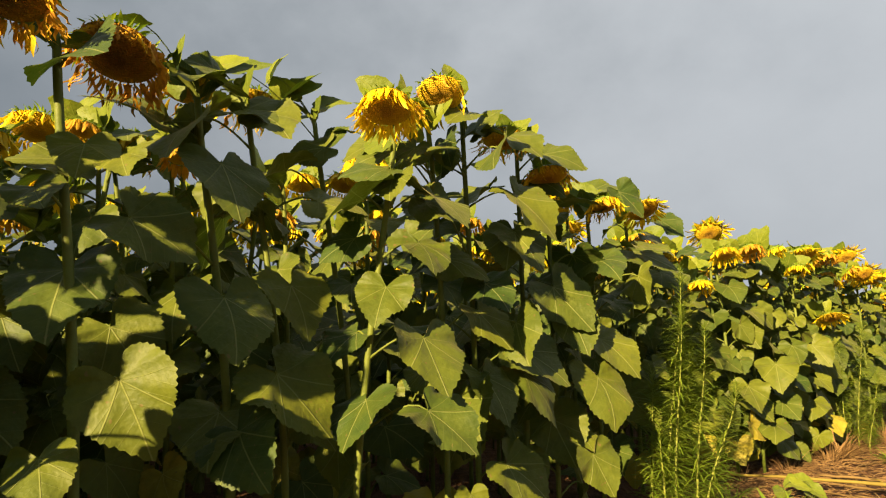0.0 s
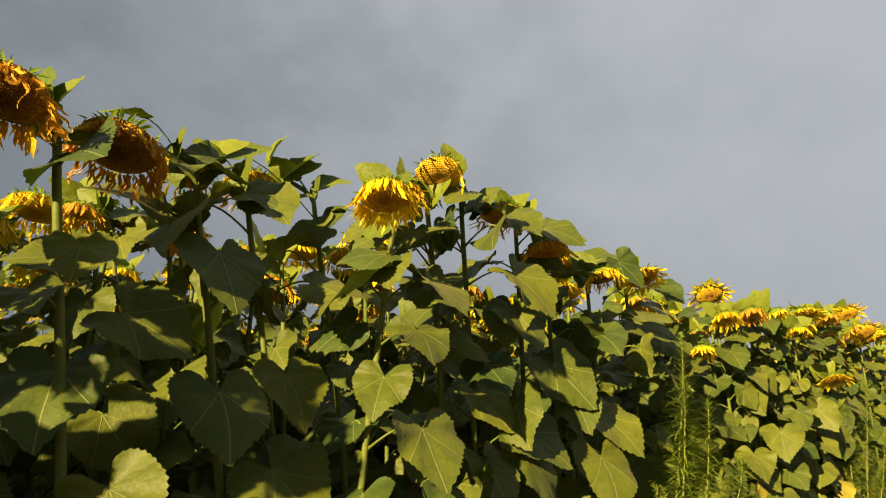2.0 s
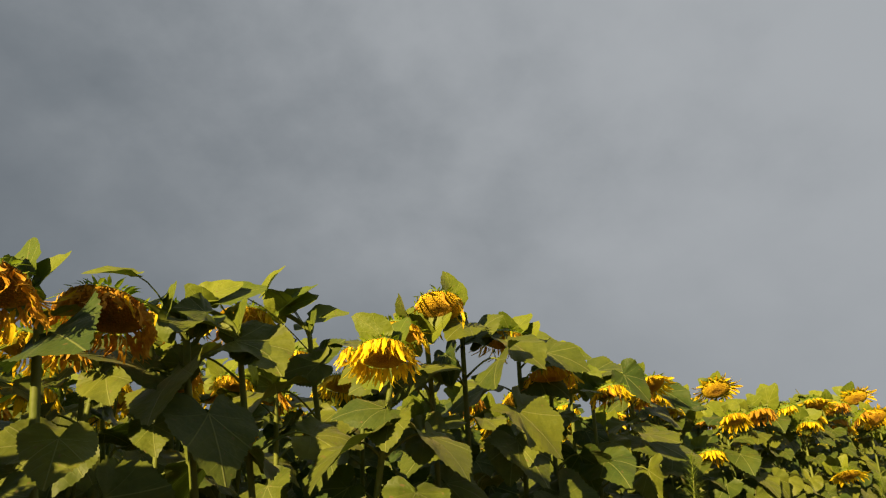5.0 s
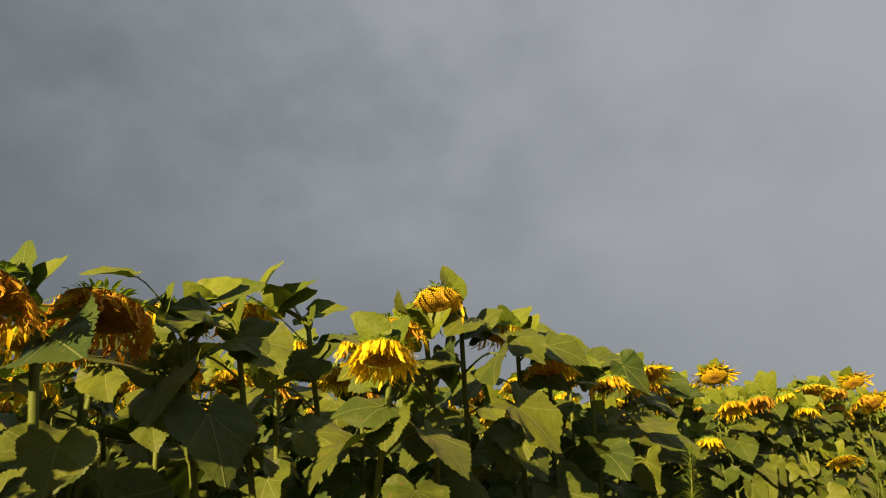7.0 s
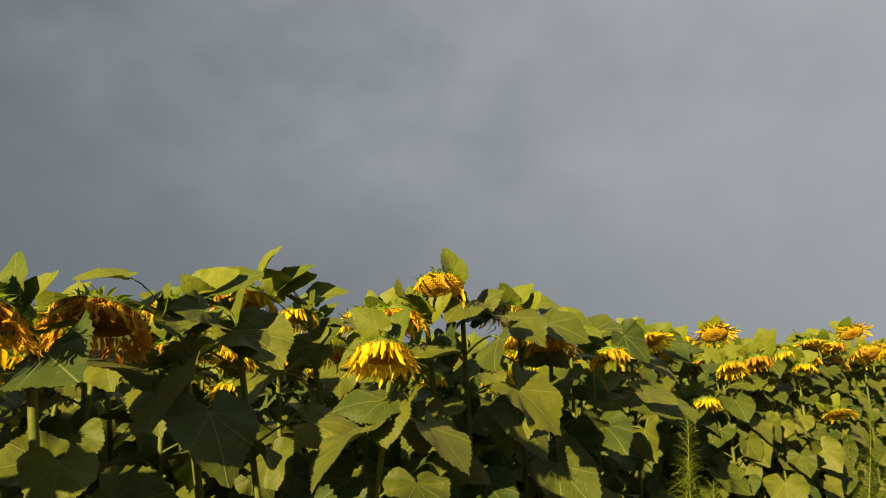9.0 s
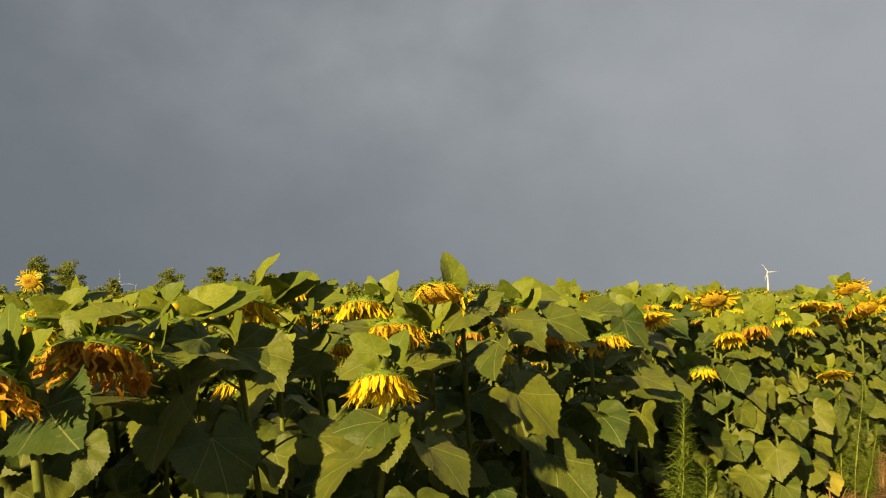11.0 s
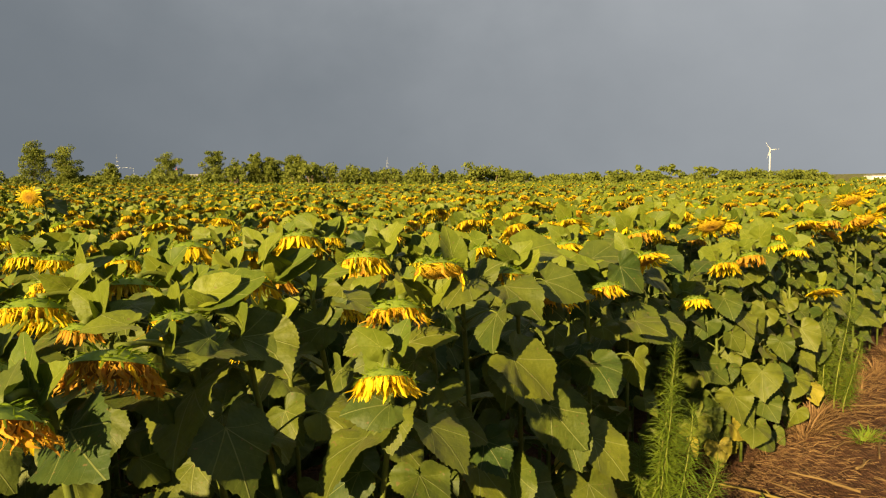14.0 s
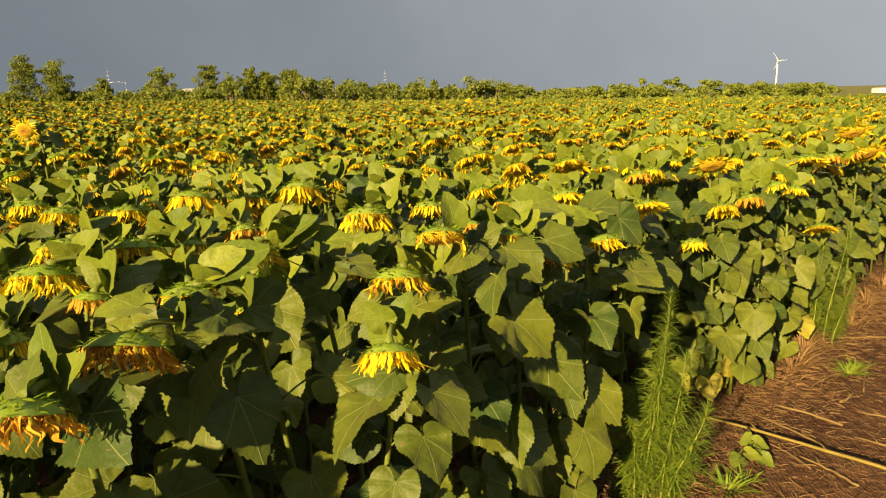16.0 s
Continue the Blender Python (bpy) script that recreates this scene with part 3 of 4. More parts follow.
LEAVES_O = [
    ((0.304, 2.66, 0.66), (0.415, 2.648, 0.455), (0.67, -0.63, 0.4)),
    ((0.624, 2.92, 0.64), (0.662, 2.844, 0.41), (0.45, -0.82, 0.35)),
    ((0.588, 2.9, 0.337), (0.666, 2.895, 0.168), (0.43, -0.87, 0.23)),
    ((0.25, 2.6, 1.576), (0.388, 2.521, 1.454), (0.31, -0.6, 0.74)),
    ((0.288, 2.75, 1.219), (0.397, 2.675, 1.038), (0.48, -0.67, 0.57)),
    ((0.534, 2.97, 0.987), (0.563, 2.84, 0.859), (0.26, -0.65, 0.72)),
    ((0.37, 3.1, 1.66), (0.621, 3.128, 1.596), (0.27, -0.41, 0.87)),
    ((0.527, 3.1, 1.604), (0.674, 3.117, 1.574), (0.22, -0.65, 0.73)),
    ((0.388, 2.9, 1.471), (0.514, 2.867, 1.38), (0.11, -0.87, 0.47)),
]
LEAVES_P = [
    ((0.66, 3.05, 0.801), (0.806, 2.962, 0.625), (0.4, -0.65, 0.65)),
    ((0.667, 3.05, 1.145), (0.734, 2.9, 1.031), (-0.22, -0.65, 0.73)),
    ((0.907, 3.3, 1.103), (0.925, 3.217, 0.956), (-0.84, -0.5, 0.18)),
    ((0.737, 3.5, 1.572), (0.944, 3.484, 1.573), (-0.05, -0.51, 0.86)),
    ((0.859, 3.4, 1.542), (0.973, 3.405, 1.402), (0.37, -0.89, 0.27)),
]
LEAVES_E = [
    ((0.937, 3.4, 1.266), (1.064, 3.269, 1.211), (0.07, -0.33, 0.94)),
    ((1.216, 4.0, 1.521), (1.356, 3.966, 1.41), (0.25, -0.79, 0.55)),
    ((0.936, 3.5, 1.256), (1.15, 3.429, 1.141), (0.2, -0.62, 0.76)),
]
LEAVES_L = [
    ((-0.549, 1.85, 0.876), (-0.482, 1.765, 0.679), (0.5, -0.72, 0.48)),
    ((-0.596, 1.98, 0.571), (-0.561, 1.823, 0.422), (-0.12, -0.7, 0.71)),
    ((-0.745, 1.7, 1.065), (-0.587, 1.772, 0.956), (0.6, -0.67, 0.43)),
    ((-0.604, 1.93, 1.271), (-0.506, 1.852, 1.073), (0.65, -0.54, 0.53)),
    ((-0.681, 1.91, 1.391), (-0.68, 1.719, 1.234), (-0.49, -0.55, 0.67)),
    ((-0.697, 1.9, 1.529), (-0.531, 1.966, 1.478), (0.38, -0.28, 0.88)),
    ((-0.778, 1.9, 1.387), (-0.953, 1.77, 1.421), (0.43, -0.36, 0.83)),
    ((-0.698, 1.95, 1.409), (-0.79, 1.998, 1.347), (0.33, 0.92, 0.23)),
    ((-0.626, 1.9, 1.544), (-0.694, 1.828, 1.55), (0.65, -0.56, 0.51)),
    ((-0.787, 1.759, 1.617), (-0.902, 1.709, 1.607), (-0.3, -0.5, 0.8)),
]
LEAVES_J = [
    ((-0.386, 2.2, 1.222), (-0.227, 2.241, 1.175), (0.36, -0.52, 0.77)),
    ((-0.435, 1.97, 0.673), (-0.263, 1.988, 0.493), (0.59, -0.63, 0.5)),
    ((-0.424, 2.05, 0.93), (-0.357, 2.019, 0.752), (0.67, -0.64, 0.37)),
    ((-0.539, 2.13, 1.493), (-0.438, 2.049, 1.376), (0.09, -0.78, 0.62)),
    ((-0.702, 2.0, 1.433), (-0.597, 2.021, 1.46), (-0.04, -0.71, 0.7)),
    ((-0.707, 2.1, 1.643), (-0.59, 2.133, 1.689), (-0.02, -0.79, 0.61)),
    ((-0.608, 2.1, 1.501), (-0.431, 2.182, 1.509), (0.25, -0.61, 0.75)),
    ((-0.678, 2.1, 1.251), (-0.701, 2.055, 1.134), (-0.4, -0.82, 0.4)),
]
LEAVES_X = [
    ((-0.661, 1.55, 0.669), (-0.582, 1.57, 0.482), (0.16, -0.99, -0.04)),
    ((-0.831, 1.6, 0.921), (-0.785, 1.474, 0.735), (0.1, -0.81, 0.57)),
    ((-0.763, 1.45, 0.517), (-0.704, 1.385, 0.416), (0.09, -0.81, 0.57)),
    ((-0.753, 1.5, 1.19), (-0.726, 1.429, 1.078), (0.25, -0.79, 0.56)),
    ((-0.847, 1.48, 1.086), (-0.777, 1.419, 1.019), (0.07, -0.7, 0.71)),
    ((-0.909, 1.42, 1.486), (-0.909, 1.51, 1.599), (-0.57, -0.64, 0.51)),
    ((-0.837, 1.6, 1.183), (-0.959, 1.518, 1.167), (0.31, -0.6, 0.74)),
    ((-0.816, 1.524, 1.417), (-0.666, 1.388, 1.361), (-0.36, -0.67, 0.65)),
]
LEAVES_D = [
    ((-0.596, 2.35, 1.722), (-0.525, 2.35, 1.823), (-0.69, -0.54, 0.48)),
    ((-0.538, 2.4, 1.68), (-0.412, 2.378, 1.757), (-0.51, -0.55, 0.67)),
    ((-0.686, 2.12, 1.636), (-0.523, 2.187, 1.686), (0.06, -0.68, 0.73)),
    ((-0.434, 2.45, 1.644), (-0.306, 2.467, 1.659), (0.0, -0.67, 0.74)),
    ((-0.42, 2.45, 1.486), (-0.324, 2.437, 1.561), (-0.47, -0.74, 0.48)),
    ((-0.409, 2.4, 1.47), (-0.551, 2.405, 1.426), (-0.17, -0.87, 0.47)),
]
LEAVES_F = [
    ((-0.217, 2.3, 1.447), (-0.331, 2.31, 1.392), (-0.37, -0.68, 0.64)),
    ((-0.156, 2.25, 1.395), (-0.284, 2.244, 1.347), (-0.22, -0.69, 0.69)),
    ((-0.067, 2.2, 1.396), (-0.122, 2.191, 1.305), (-0.47, -0.8, 0.36)),
    ((-0.098, 2.35, 1.42), (0.08, 2.359, 1.433), (-0.04, -0.5, 0.86)),
]

FRONT = (-1.4, 1.3, 0.45)
DRY_LABEL = "sunflower with a large drooping head and dry brown petals"
BRIGHT = "sunflower with bright yellow wilted petals on a nodding head"

hero((-0.24, 2.11), (-0.125, 1.905, 1.422), 6, 66, 0.074, 1, leaves=LEAVES_A, auto=3, avoid=FRONT, dry=0.0, crown=4, label=BRIGHT, plen=1.02, fresh=0.0, petals=88, neck=1.0, lean=(-0.125, 2.09))
hero((0.13, 2.65), (0.01, 2.40, 1.665), 2, 62, 0.084, 2, lean=(0.085, 2.58), petals=16, leaves=LEAVES_B, auto=12, dry=0.35, crown=1)
hero((-0.55, 2.00), (-0.815, 1.72, 1.515), 2, 66, 0.104, 3, lean=(-0.685, 1.93), leaves=LEAVES_L, auto=2, avoid=FRONT, dry=0.95, label=DRY_LABEL, thick=0.0112, petals=104)
hero((-0.43, 2.12), (-0.77, 2.04, 1.56), 0, 70, 0.085, 4, lean=(-0.60, 2.12), leaves=LEAVES_J, auto=2, avoid=FRONT, dry=0.5, petals=18)
hero((-0.30, 2.50), (-0.67, 2.37, 1.63), 5, 74, 0.09, 5, lean=(-0.46, 2.45), leaves=LEAVES_D, auto=8, dry=0.4)
hero((-0.74, 1.57), (-0.875, 1.365, 1.495), 4, 66, 0.09, 6, lean=(-0.865, 1.54), leaves=LEAVES_X, auto=0, avoid=FRONT, dry=0.85, label=DRY_LABEL, thick=0.0112, petals=90)
hero((0.02, 2.52), (-0.13, 2.28, 1.55), 5, 74, 0.085, 7, leaves=LEAVES_F, auto=7, dry=0.35)
hero((0.46, 3.02), (0.44, 2.86, 1.48), 20, 74, 0.085, 8, leaves=LEAVES_O, auto=14, dry=0.6)
hero((0.72, 3.42), (0.76, 3.29, 1.45), 25, 70, 0.075, 9, leaves=LEAVES_P, auto=15, dry=0.2)
hero((1.02, 3.92), (1.07, 3.76, 1.53), 25, 58, 0.085, 10, leaves=LEAVES_E, auto=16, dry=0.0, fresh=0.5)
hero((1.90, 5.12), (1.85, 4.98, 1.63), 0, 54, 0.10, 11, auto=16, dry=0.0, label=BRIGHT, fresh=0.9)
hero((3.95, 6.90), (3.90, 6.70, 1.53), 5, 48, 0.10, 12, auto=16, dry=0.0, label=BRIGHT, fresh=0.9)
hero((2.92, 5.75), (2.95, 5.55, 1.04), 0, 66, 0.085, 13, auto=14, dry=0.0, label=BRIGHT, fresh=0.6)
hero((1.50, 4.55), (1.56, 4.41, 1.18), 15, 70, 0.075, 14, auto=14, dry=0.4)
hero((2.85, 5.90), (2.85, 5.70, 1.57), 0, 70, 0.115, 15, auto=16, dry=0.05, fresh=0.5)
hero((-1.25, 2.50), (-1.44, 2.35, 1.55), 8, 74, 0.105, 16, auto=13, dry=0.1, label=BRIGHT)
hero((-1.05, 2.85), (-1.24, 2.66, 1.58), 8, 74, 0.095, 17, auto=9, dry=0.2)
hero((-0.62, 2.80), (-0.79, 2.66, 1.44), -10, 70, 0.07, 18, auto=8, dry=0.2)
hero((-0.33, 3.00), (-0.41, 2.81, 1.45), -5, 66, 0.07, 19, auto=12, dry=0.0)
hero((-1.30, 3.95), (-1.46, 3.77, 1.62), 5, 74, 0.11, 20, auto=14, dry=0.3)
hero((-0.70, 3.80), (-0.80, 3.62, 1.68), 5, 72, 0.10, 21, auto=14, dry=0.2)
hero((-1.75, 4.15), (-1.90, 3.99, 1.51), 0, 74, 0.11, 22, auto=14, dry=0.5)
hero((0.85, 5.10), (0.82, 4.91, 1.65), 10, 60, 0.10, 23, auto=14, dry=0.1, fresh=0.5)
hero((1.28, 5.25), (1.26, 5.07, 1.60), 0, 68, 0.095, 24, auto=14, dry=0.5)
hero((1.68, 5.95), (1.66, 5.78, 1.66), 10, 54, 0.10, 25, auto=14, dry=0.1, fresh=0.6)
hero((2.00, 6.35), (1.98, 6.16, 1.63), 0, 60, 0.095, 26, auto=14, dry=0.5)
hero((0.33, 2.92), (0.25, 2.72, 1.60), 0, 76, 0.085, 27, auto=13, dry=0.6)
hero((-0.28, 3.30), (-0.37, 3.13, 1.62), 5, 74, 0.10, 28, auto=13, dry=0.2)
hero((3.85, 7.05), (3.83, 6.85, 1.72), 0, 52, 0.11, 29, auto=16, dry=0.0, label=BRIGHT, fresh=0.9)
hero((-1.30, 2.85), (-1.50, 2.60, 1.60), 5, 74, 0.09, 30, auto=8, dry=0.3)
hero((0.68, 3.92), (0.63, 3.74, 1.60), 20, 66, 0.09, 31, auto=12, dry=0.1, fresh=0.3)
hero((-4.44, 7.13), (-4.49, 6.93, 1.90), 12, 22, 0.085, 32, auto=10, dry=0.0, label="sunflower with an upright open yellow head facing the path", fresh=1.0, plain="own", petals=30)
hero((0.04, 26.20), (0.02, 26.00, 1.87), 5, 20, 0.10, 33, auto=10, dry=0.0, label=BRIGHT, fresh=1.0, petals=36)
hero((8.50, 30.20), (8.48, 30.00, 1.72), 5, 20, 0.10, 34, auto=10, dry=0.0, label=BRIGHT, fresh=1.0, petals=36)

# three unseen plants left of the view, added to shade the lower left leaves
for i, (x, y) in enumerate([(-1.0, 1.0), (-1.36, 0.64), (-1.74, 0.2)]):
    hero((x, y), (x - 0.05, y - 0.14, 1.34 + 0.05 * (i % 3)), 5, 70, 0.09, 40 + i, auto=15, low=0.06, dry=0.3, plain=True)

# ---------------------------------------------------------------- the rest of the field


def plant_spots():
    rnd = random.Random(11)
    spots = []
    for row in range(0, 70):
        for k in range(-70, 300):
            p = EDGE + INWARD * (0.2 + 0.7 * row + rnd.uniform(-0.08, 0.08)) + ALONG * (k * 0.28 + rnd.uniform(-0.07, 0.07))
            x, y = p.x, p.y
            beside = x < 0 and -6 < y < 6 and x > -8
            if y > 44 + 6 * noise.noise((x * 0.1, 0, 0)) or not (beside or (y > 0.3 and abs(x) < 0.72 * y + 1.2)):
                continue
            spots.append((x, y, row))
    return spots


def low_plant(seed, tall=1.6, fine=True):
    """The arrays of one plain plant for the joined field, at the origin."""
    rnd = random.Random(seed)
    V, F, U, I = [], [], [], []

    def put(vs, fs, us, mi, m=None):
        o = len(V)
        for q in vs:
            V.append(tuple(m @ Vector(q)) if m is not None else tuple(q))
        F.extend(tuple(o + i for i in q) for q in fs)
        U.extend(us if us is not None else [(0.5, 0.5)] * len(vs))
        I.extend([mi] * len(fs))

    r = rnd.uniform(0.085, 0.115)
    dip = rnd.uniform(44, 78)
    fresh = rnd.choice((0.0, 0.1, 0.2, 0.45))
    face = facing(rnd.gauss(8, 32), dip)
    center = Vector((rnd.uniform(-0.08, 0.08), -0.13 + rnd.uniform(-0.05, 0.05), tall * rnd.uniform(0.86, 1.06)))
    pts = stem_path((0, 0, 0), center, face, r)
    pts = pts[0:10:3] + pts[10:]
    vs, fs = tube_arrays(pts, [0.012] * len(pts), 4)
    put(vs, fs, None, 1)
    m = head_frame(center, face, r)
    put(*cap_arrays(1.0, 0.3, 2, 12, 0.3), 3, m)
    vs, fs, us = cap_arrays(1.04, -0.42, 2, 12)
    put(vs, [tuple(reversed(q)) for q in fs], us, 2, m)
    dry = rnd.random() ** 2 * 0.6
    for i, p in enumerate(petal_poses(rnd, rnd.choice((46, 34, 18)) if fine else rnd.choice((20, 13, 8)), down_at(dip), 0.95, fresh)):
        vs, fs = petal_arrays(i, 3, 0.6, rnd.uniform(0.09, 0.15) if fine else 0.26, 0.5)
        put(vs, fs, None, 5 if rnd.random() < dry else 4, m @ p)
    for i, p in enumerate(bract_poses(rnd, 35 if fine else 12)):
        vs, fs = bract_arrays(i + 9, 2, 0.8, 0.26)
        put(vs, fs, None, 2, m @ p)
    count = 24 if fine else 13
    top = pts[4].z
    for k in range(count):
        h = 0.25 + (top - 0.2 - 0.25) * ((k + 0.5) / count) ** 0.75
        az = seed + k * 2.39996
        o = Vector((math.cos(az), math.sin(az), 0))
        size = rnd.uniform(0.08, 0.17)
        j = Vector((0, 0, h)).lerp(Vector((pts[4].x, pts[4].y, h)), h / top) + o * size * 0.6 + Vector((0, 0, 0.05))
        d, nn = leaf_lie(rnd, o, max(0.0, min(0.5, (h / top - 0.6) * 2.0)))
        vs, fs, us = leaf_arrays(seed + k, 14 if fine else 9, (0.55, 1.0) if fine else (1.0,), rnd.uniform(0.05, 0.5), rnd.uniform(0.1, 0.7), 0.16, False)
        put(vs, fs, us, 0, frame_of(j, d, nn, size))
        if fine:
            vs, fs = tube_arrays([Vector((pts[4].x * h / top, pts[4].y * h / top, h)), j], [0.004, 0.003], 3)
            put(vs, fs, None, 1)
    for k in range(6):
        az = seed * 3 + k * 1.9
        o = Vector((math.cos(az), math.sin(az), 0))
        vs, fs, us = leaf_arrays(seed + k, 10 if fine else 7, (1.0,), 0.4, 0.2, 0.05, False, 0.7)
        put(vs, fs, us, 6, frame_of(pts[4 + min(k, 5)], o * 0.9 + Vector((0, 0, rnd.uniform(0.0, 0.8))), UP * 0.6 + SUNWARD + Vector((rnd.uniform(-.7, .7), rnd.uniform(-.5, .5), 0)), rnd.uniform(0.10, 0.18)))
    return np.array(V), F, np.array(U), np.array(I)


def joined(spots, kinds, name, label):
    rnd = random.Random(5)
    packs = []
    for Vv, F, U, I in kinds:
        tri, idx = [], []
        for q, mi in zip(F, I):
            for k in range(1, len(q) - 1):
                tri.append((q[0], q[k], q[k + 1]))
                idx.append(mi)
        packs.append((Vv, np.array(tri), U, np.array(idx)))
    Vs, Fs, Us, Is, o = [], [], [], [], 0
    for x, y, row in spots:
        Vv, T, U, I = rnd.choice(packs)
        a, s = rnd.gauss(-0.1, 0.3), rnd.uniform(0.9, 1.06)
        c, sn = math.cos(a), math.sin(a)
        R = np.array(((c, -sn, 0), (sn, c, 0), (0, 0, 1))) * s
        Vs.append(Vv @ R.T + np.array((x, y, ground(x, y))))
        Fs.append(T + o)
        Us.append(U)
        Is.append(I)
        o += len(Vv)
    return mesh_stuff(name, np.concatenate(Vs), np.concatenate(Fs), np.concatenate(Us), np.concatenate(Is), (LEAF, STEM, BRACT, DISC, PETAL, DRY, YOUNG), label, "sunflowers")


def mesh_stuff(name, Va, Fa, Ua, Ia, mats, label, category):
    me = bpy.data.meshes.new(name)
    me.vertices.add(len(Va))
    me.vertices.foreach_set("co", Va.astype(np.float32).ravel())
    me.loops.add(len(Fa) * 3)
    me.loops.foreach_set("vertex_index", Fa.astype(np.int32).ravel())
    me.polygons.add(len(Fa))
    me.polygons.foreach_set("loop_start", np.arange(0, len(Fa) * 3, 3, dtype=np.int32))
    if Ia is not None:
        me.polygons.foreach_set("material_index", Ia.astype(np.int32))
    me.polygons.foreach_set("use_smooth", np.ones(len(Fa), dtype=bool))
    if Ua is not None:
        layer = me.uv_layers.new(name="UVMap")
        layer.data.foreach_set("uv", Ua[Fa.ravel()].astype(np.float32).ravel())
    for mt in mats:
        me.materials.append(mt)
    me.update(calc_edges=True)
    me.validate()
    return tagged(new(name, me), label, category, "", "stuff")


def near(x, y, d):
    return any((x - a) ** 2 + (y - b) ** 2 < d * d for a, b in HERO)


close, middle, distant = [], [], []
for spot in plant_spots():
    d = math.hypot(spot[0], spot[1])
    if near(spot[0], spot[1], 0.2) or (spot[2] == 0 and 1.1 < spot[1] < 4.4):
        continue
    if abs(spot[0]) > 0.7 * spot[1] + 0.9:
        middle.append(spot)
        continue
    if d < 5.0 or (d < 7.5 and spot[2] < 2):
        close.append(spot)
    elif d < 18:
        middle.append(spot)
    else:
        distant.append(spot)

rnd_close = random.Random(3)
for i, (x, y, row) in enumerate(close):
    tall = rnd_close.uniform(1.28, 1.50) + (0.1 if x > 1.2 else 0.0) if row < 2 else rnd_close.uniform(1.42, 1.62)
    az, dip = rnd_close.gauss(6, 16), rnd_close.uniform(64, 80)
    f = facing(az, dip)
    sunflower((x, y), Vector((x + f.x * 0.12, y + f.y * 0.15, tall)), f, rnd_close.uniform(0.055, 0.08) if row < 2 else rnd_close.uniform(0.075, 0.1), 100 + i, auto=28 if row == 0 else 16 if x < 0.2 else 15, big=0.165 if x > 0.8 else 0.19, young=1.15, low=0.06 if row == 0 else 0.25, dry=0.25, crown=5, plain=True)

joined(middle, [low_plant(200 + s) for s in range(9)], "sunflower_field", "dense field of ripe sunflowers with nodding yellow heads")
joined(distant, [low_plant(300 + s, 1.6, False) for s in range(7)], "far_sunflower_field", "far rows of ripe sunflowers with yellow heads")

# ---------------------------------------------------------------- tall weeds at the field's edge
WEED = plain_material("weed_leaf", rgb(0.11, 0.185, 0.013), rgb(0.22, 0.29, 0.022), 14.0, 0.6, 0.2)
WEED_STEM = plain_material("weed_stem", rgb(0.17, 0.20, 0.03), rgb(0.27, 0.29, 0.05), 20.0, 0.6)


def blade_arrays(n=4, wide=0.045, curl=0.5):
    vs, fs = [], []
    for i in range(n + 1):
        t = i / n
        wd = wide * (0.6 + 1.6 * t - 2.2 * t * t) if i < n else 0.002
        z = -curl * t * t * 0.5
        vs += [(-wd, t, z + wd * 0.5), (0, t, z), (wd, t, z + wd * 0.5)]
    for i in range(n):
        for k in range(2):
            a = 3 * i + k
            fs.append((a, a + 1, a + 4, a + 3))
    return vs, fs


def tall_weed(base, stalks, seed):
    """An upright weed: several stalks, each with a bottle-brush of narrow leaves. stalks: (dx, dy, tip dx, tip dy, height)."""
    rnd = random.Random(seed)
    root = new("tall_weed")
    root.location = (*base, ground(*base))
    tagged(root, "tall feathery green weed with narrow leaves at the field edge", "weed", "tall weeds along the path")
    for dx, dy, tx, ty, h in stalks:
        p0, p3 = Vector((dx, dy, -0.01)), Vector((tx, ty, h))
        pts = bezier(p0, p0 + UP * h * 0.4, p3 - UP * h * 0.3, p3, 12)
        vs, fs = tube_arrays(pts, [0.007 * (1 - 0.8 * i / 12) for i in range(13)], 6)
        stalk = part("stalk", from_arrays("stalk", vs, fs, None, [WEED_STEM]), root)
        packs = []
        count = int(500 * h)
        for k in range(count):
            f = 0.08 + 0.92 * (k + rnd.random()) / count
            q = pts[min(11, int(f * 12))].lerp(pts[min(12, int(f * 12) + 1)], f * 12 - int(f * 12))
            a = k * 2.39996
            o = Vector((math.cos(a), math.sin(a), 0))
            rise = rnd.uniform(-0.1, 0.75) + 0.9 * max(0, f - 0.75) * 4
            size = rnd.uniform(0.085, 0.135) * (1.0 - 0.55 * max(0, f - 0.6) / 0.4)
            packs.append((blade_arrays(4, rnd.uniform(0.022, 0.036), rnd.uniform(0.1, 1.0)), frame_of(q, o + UP * rise, UP, size)))
        part("foliage", gathered("foliage", packs, WEED), stalk)
    return root


tall_weed((1.06, 3.34), [(-0.07, -0.02, 0.07, 0.04, 1.16), (-0.05, -0.06, 0.03, -0.06, 0.96), (0.05, -0.04, 0.13, -0.06, 0.86), (0.08, -0.06, 0.24, -0.10, 0.60), (-0.14, 0.0, -0.12, -0.05, 0.66), (-0.02, 0.06, 0.08, 0.02, 0.75), (0.12, 0.02, 0.20, 0.02, 0.35), (-0.10, -0.08, -0.12, -0.12, 0.4)], 1)
tall_weed((3.16, 5.72), [(0.0, 0.0, 0.10, -0.02, 1.0), (-0.1, 0.0, -0.08, 0.0, 0.85), (0.1, 0.05, 0.2, 0.0, 0.6), (0.05, -0.05, 0.1, -0.1, 0.4)], 2)
tall_weed((5.4, 8.25), [(0.0, 0.0, 0.08, 0.0, 0.9), (-0.1, 0.0, -0.1, 0.0, 0.7)], 3)

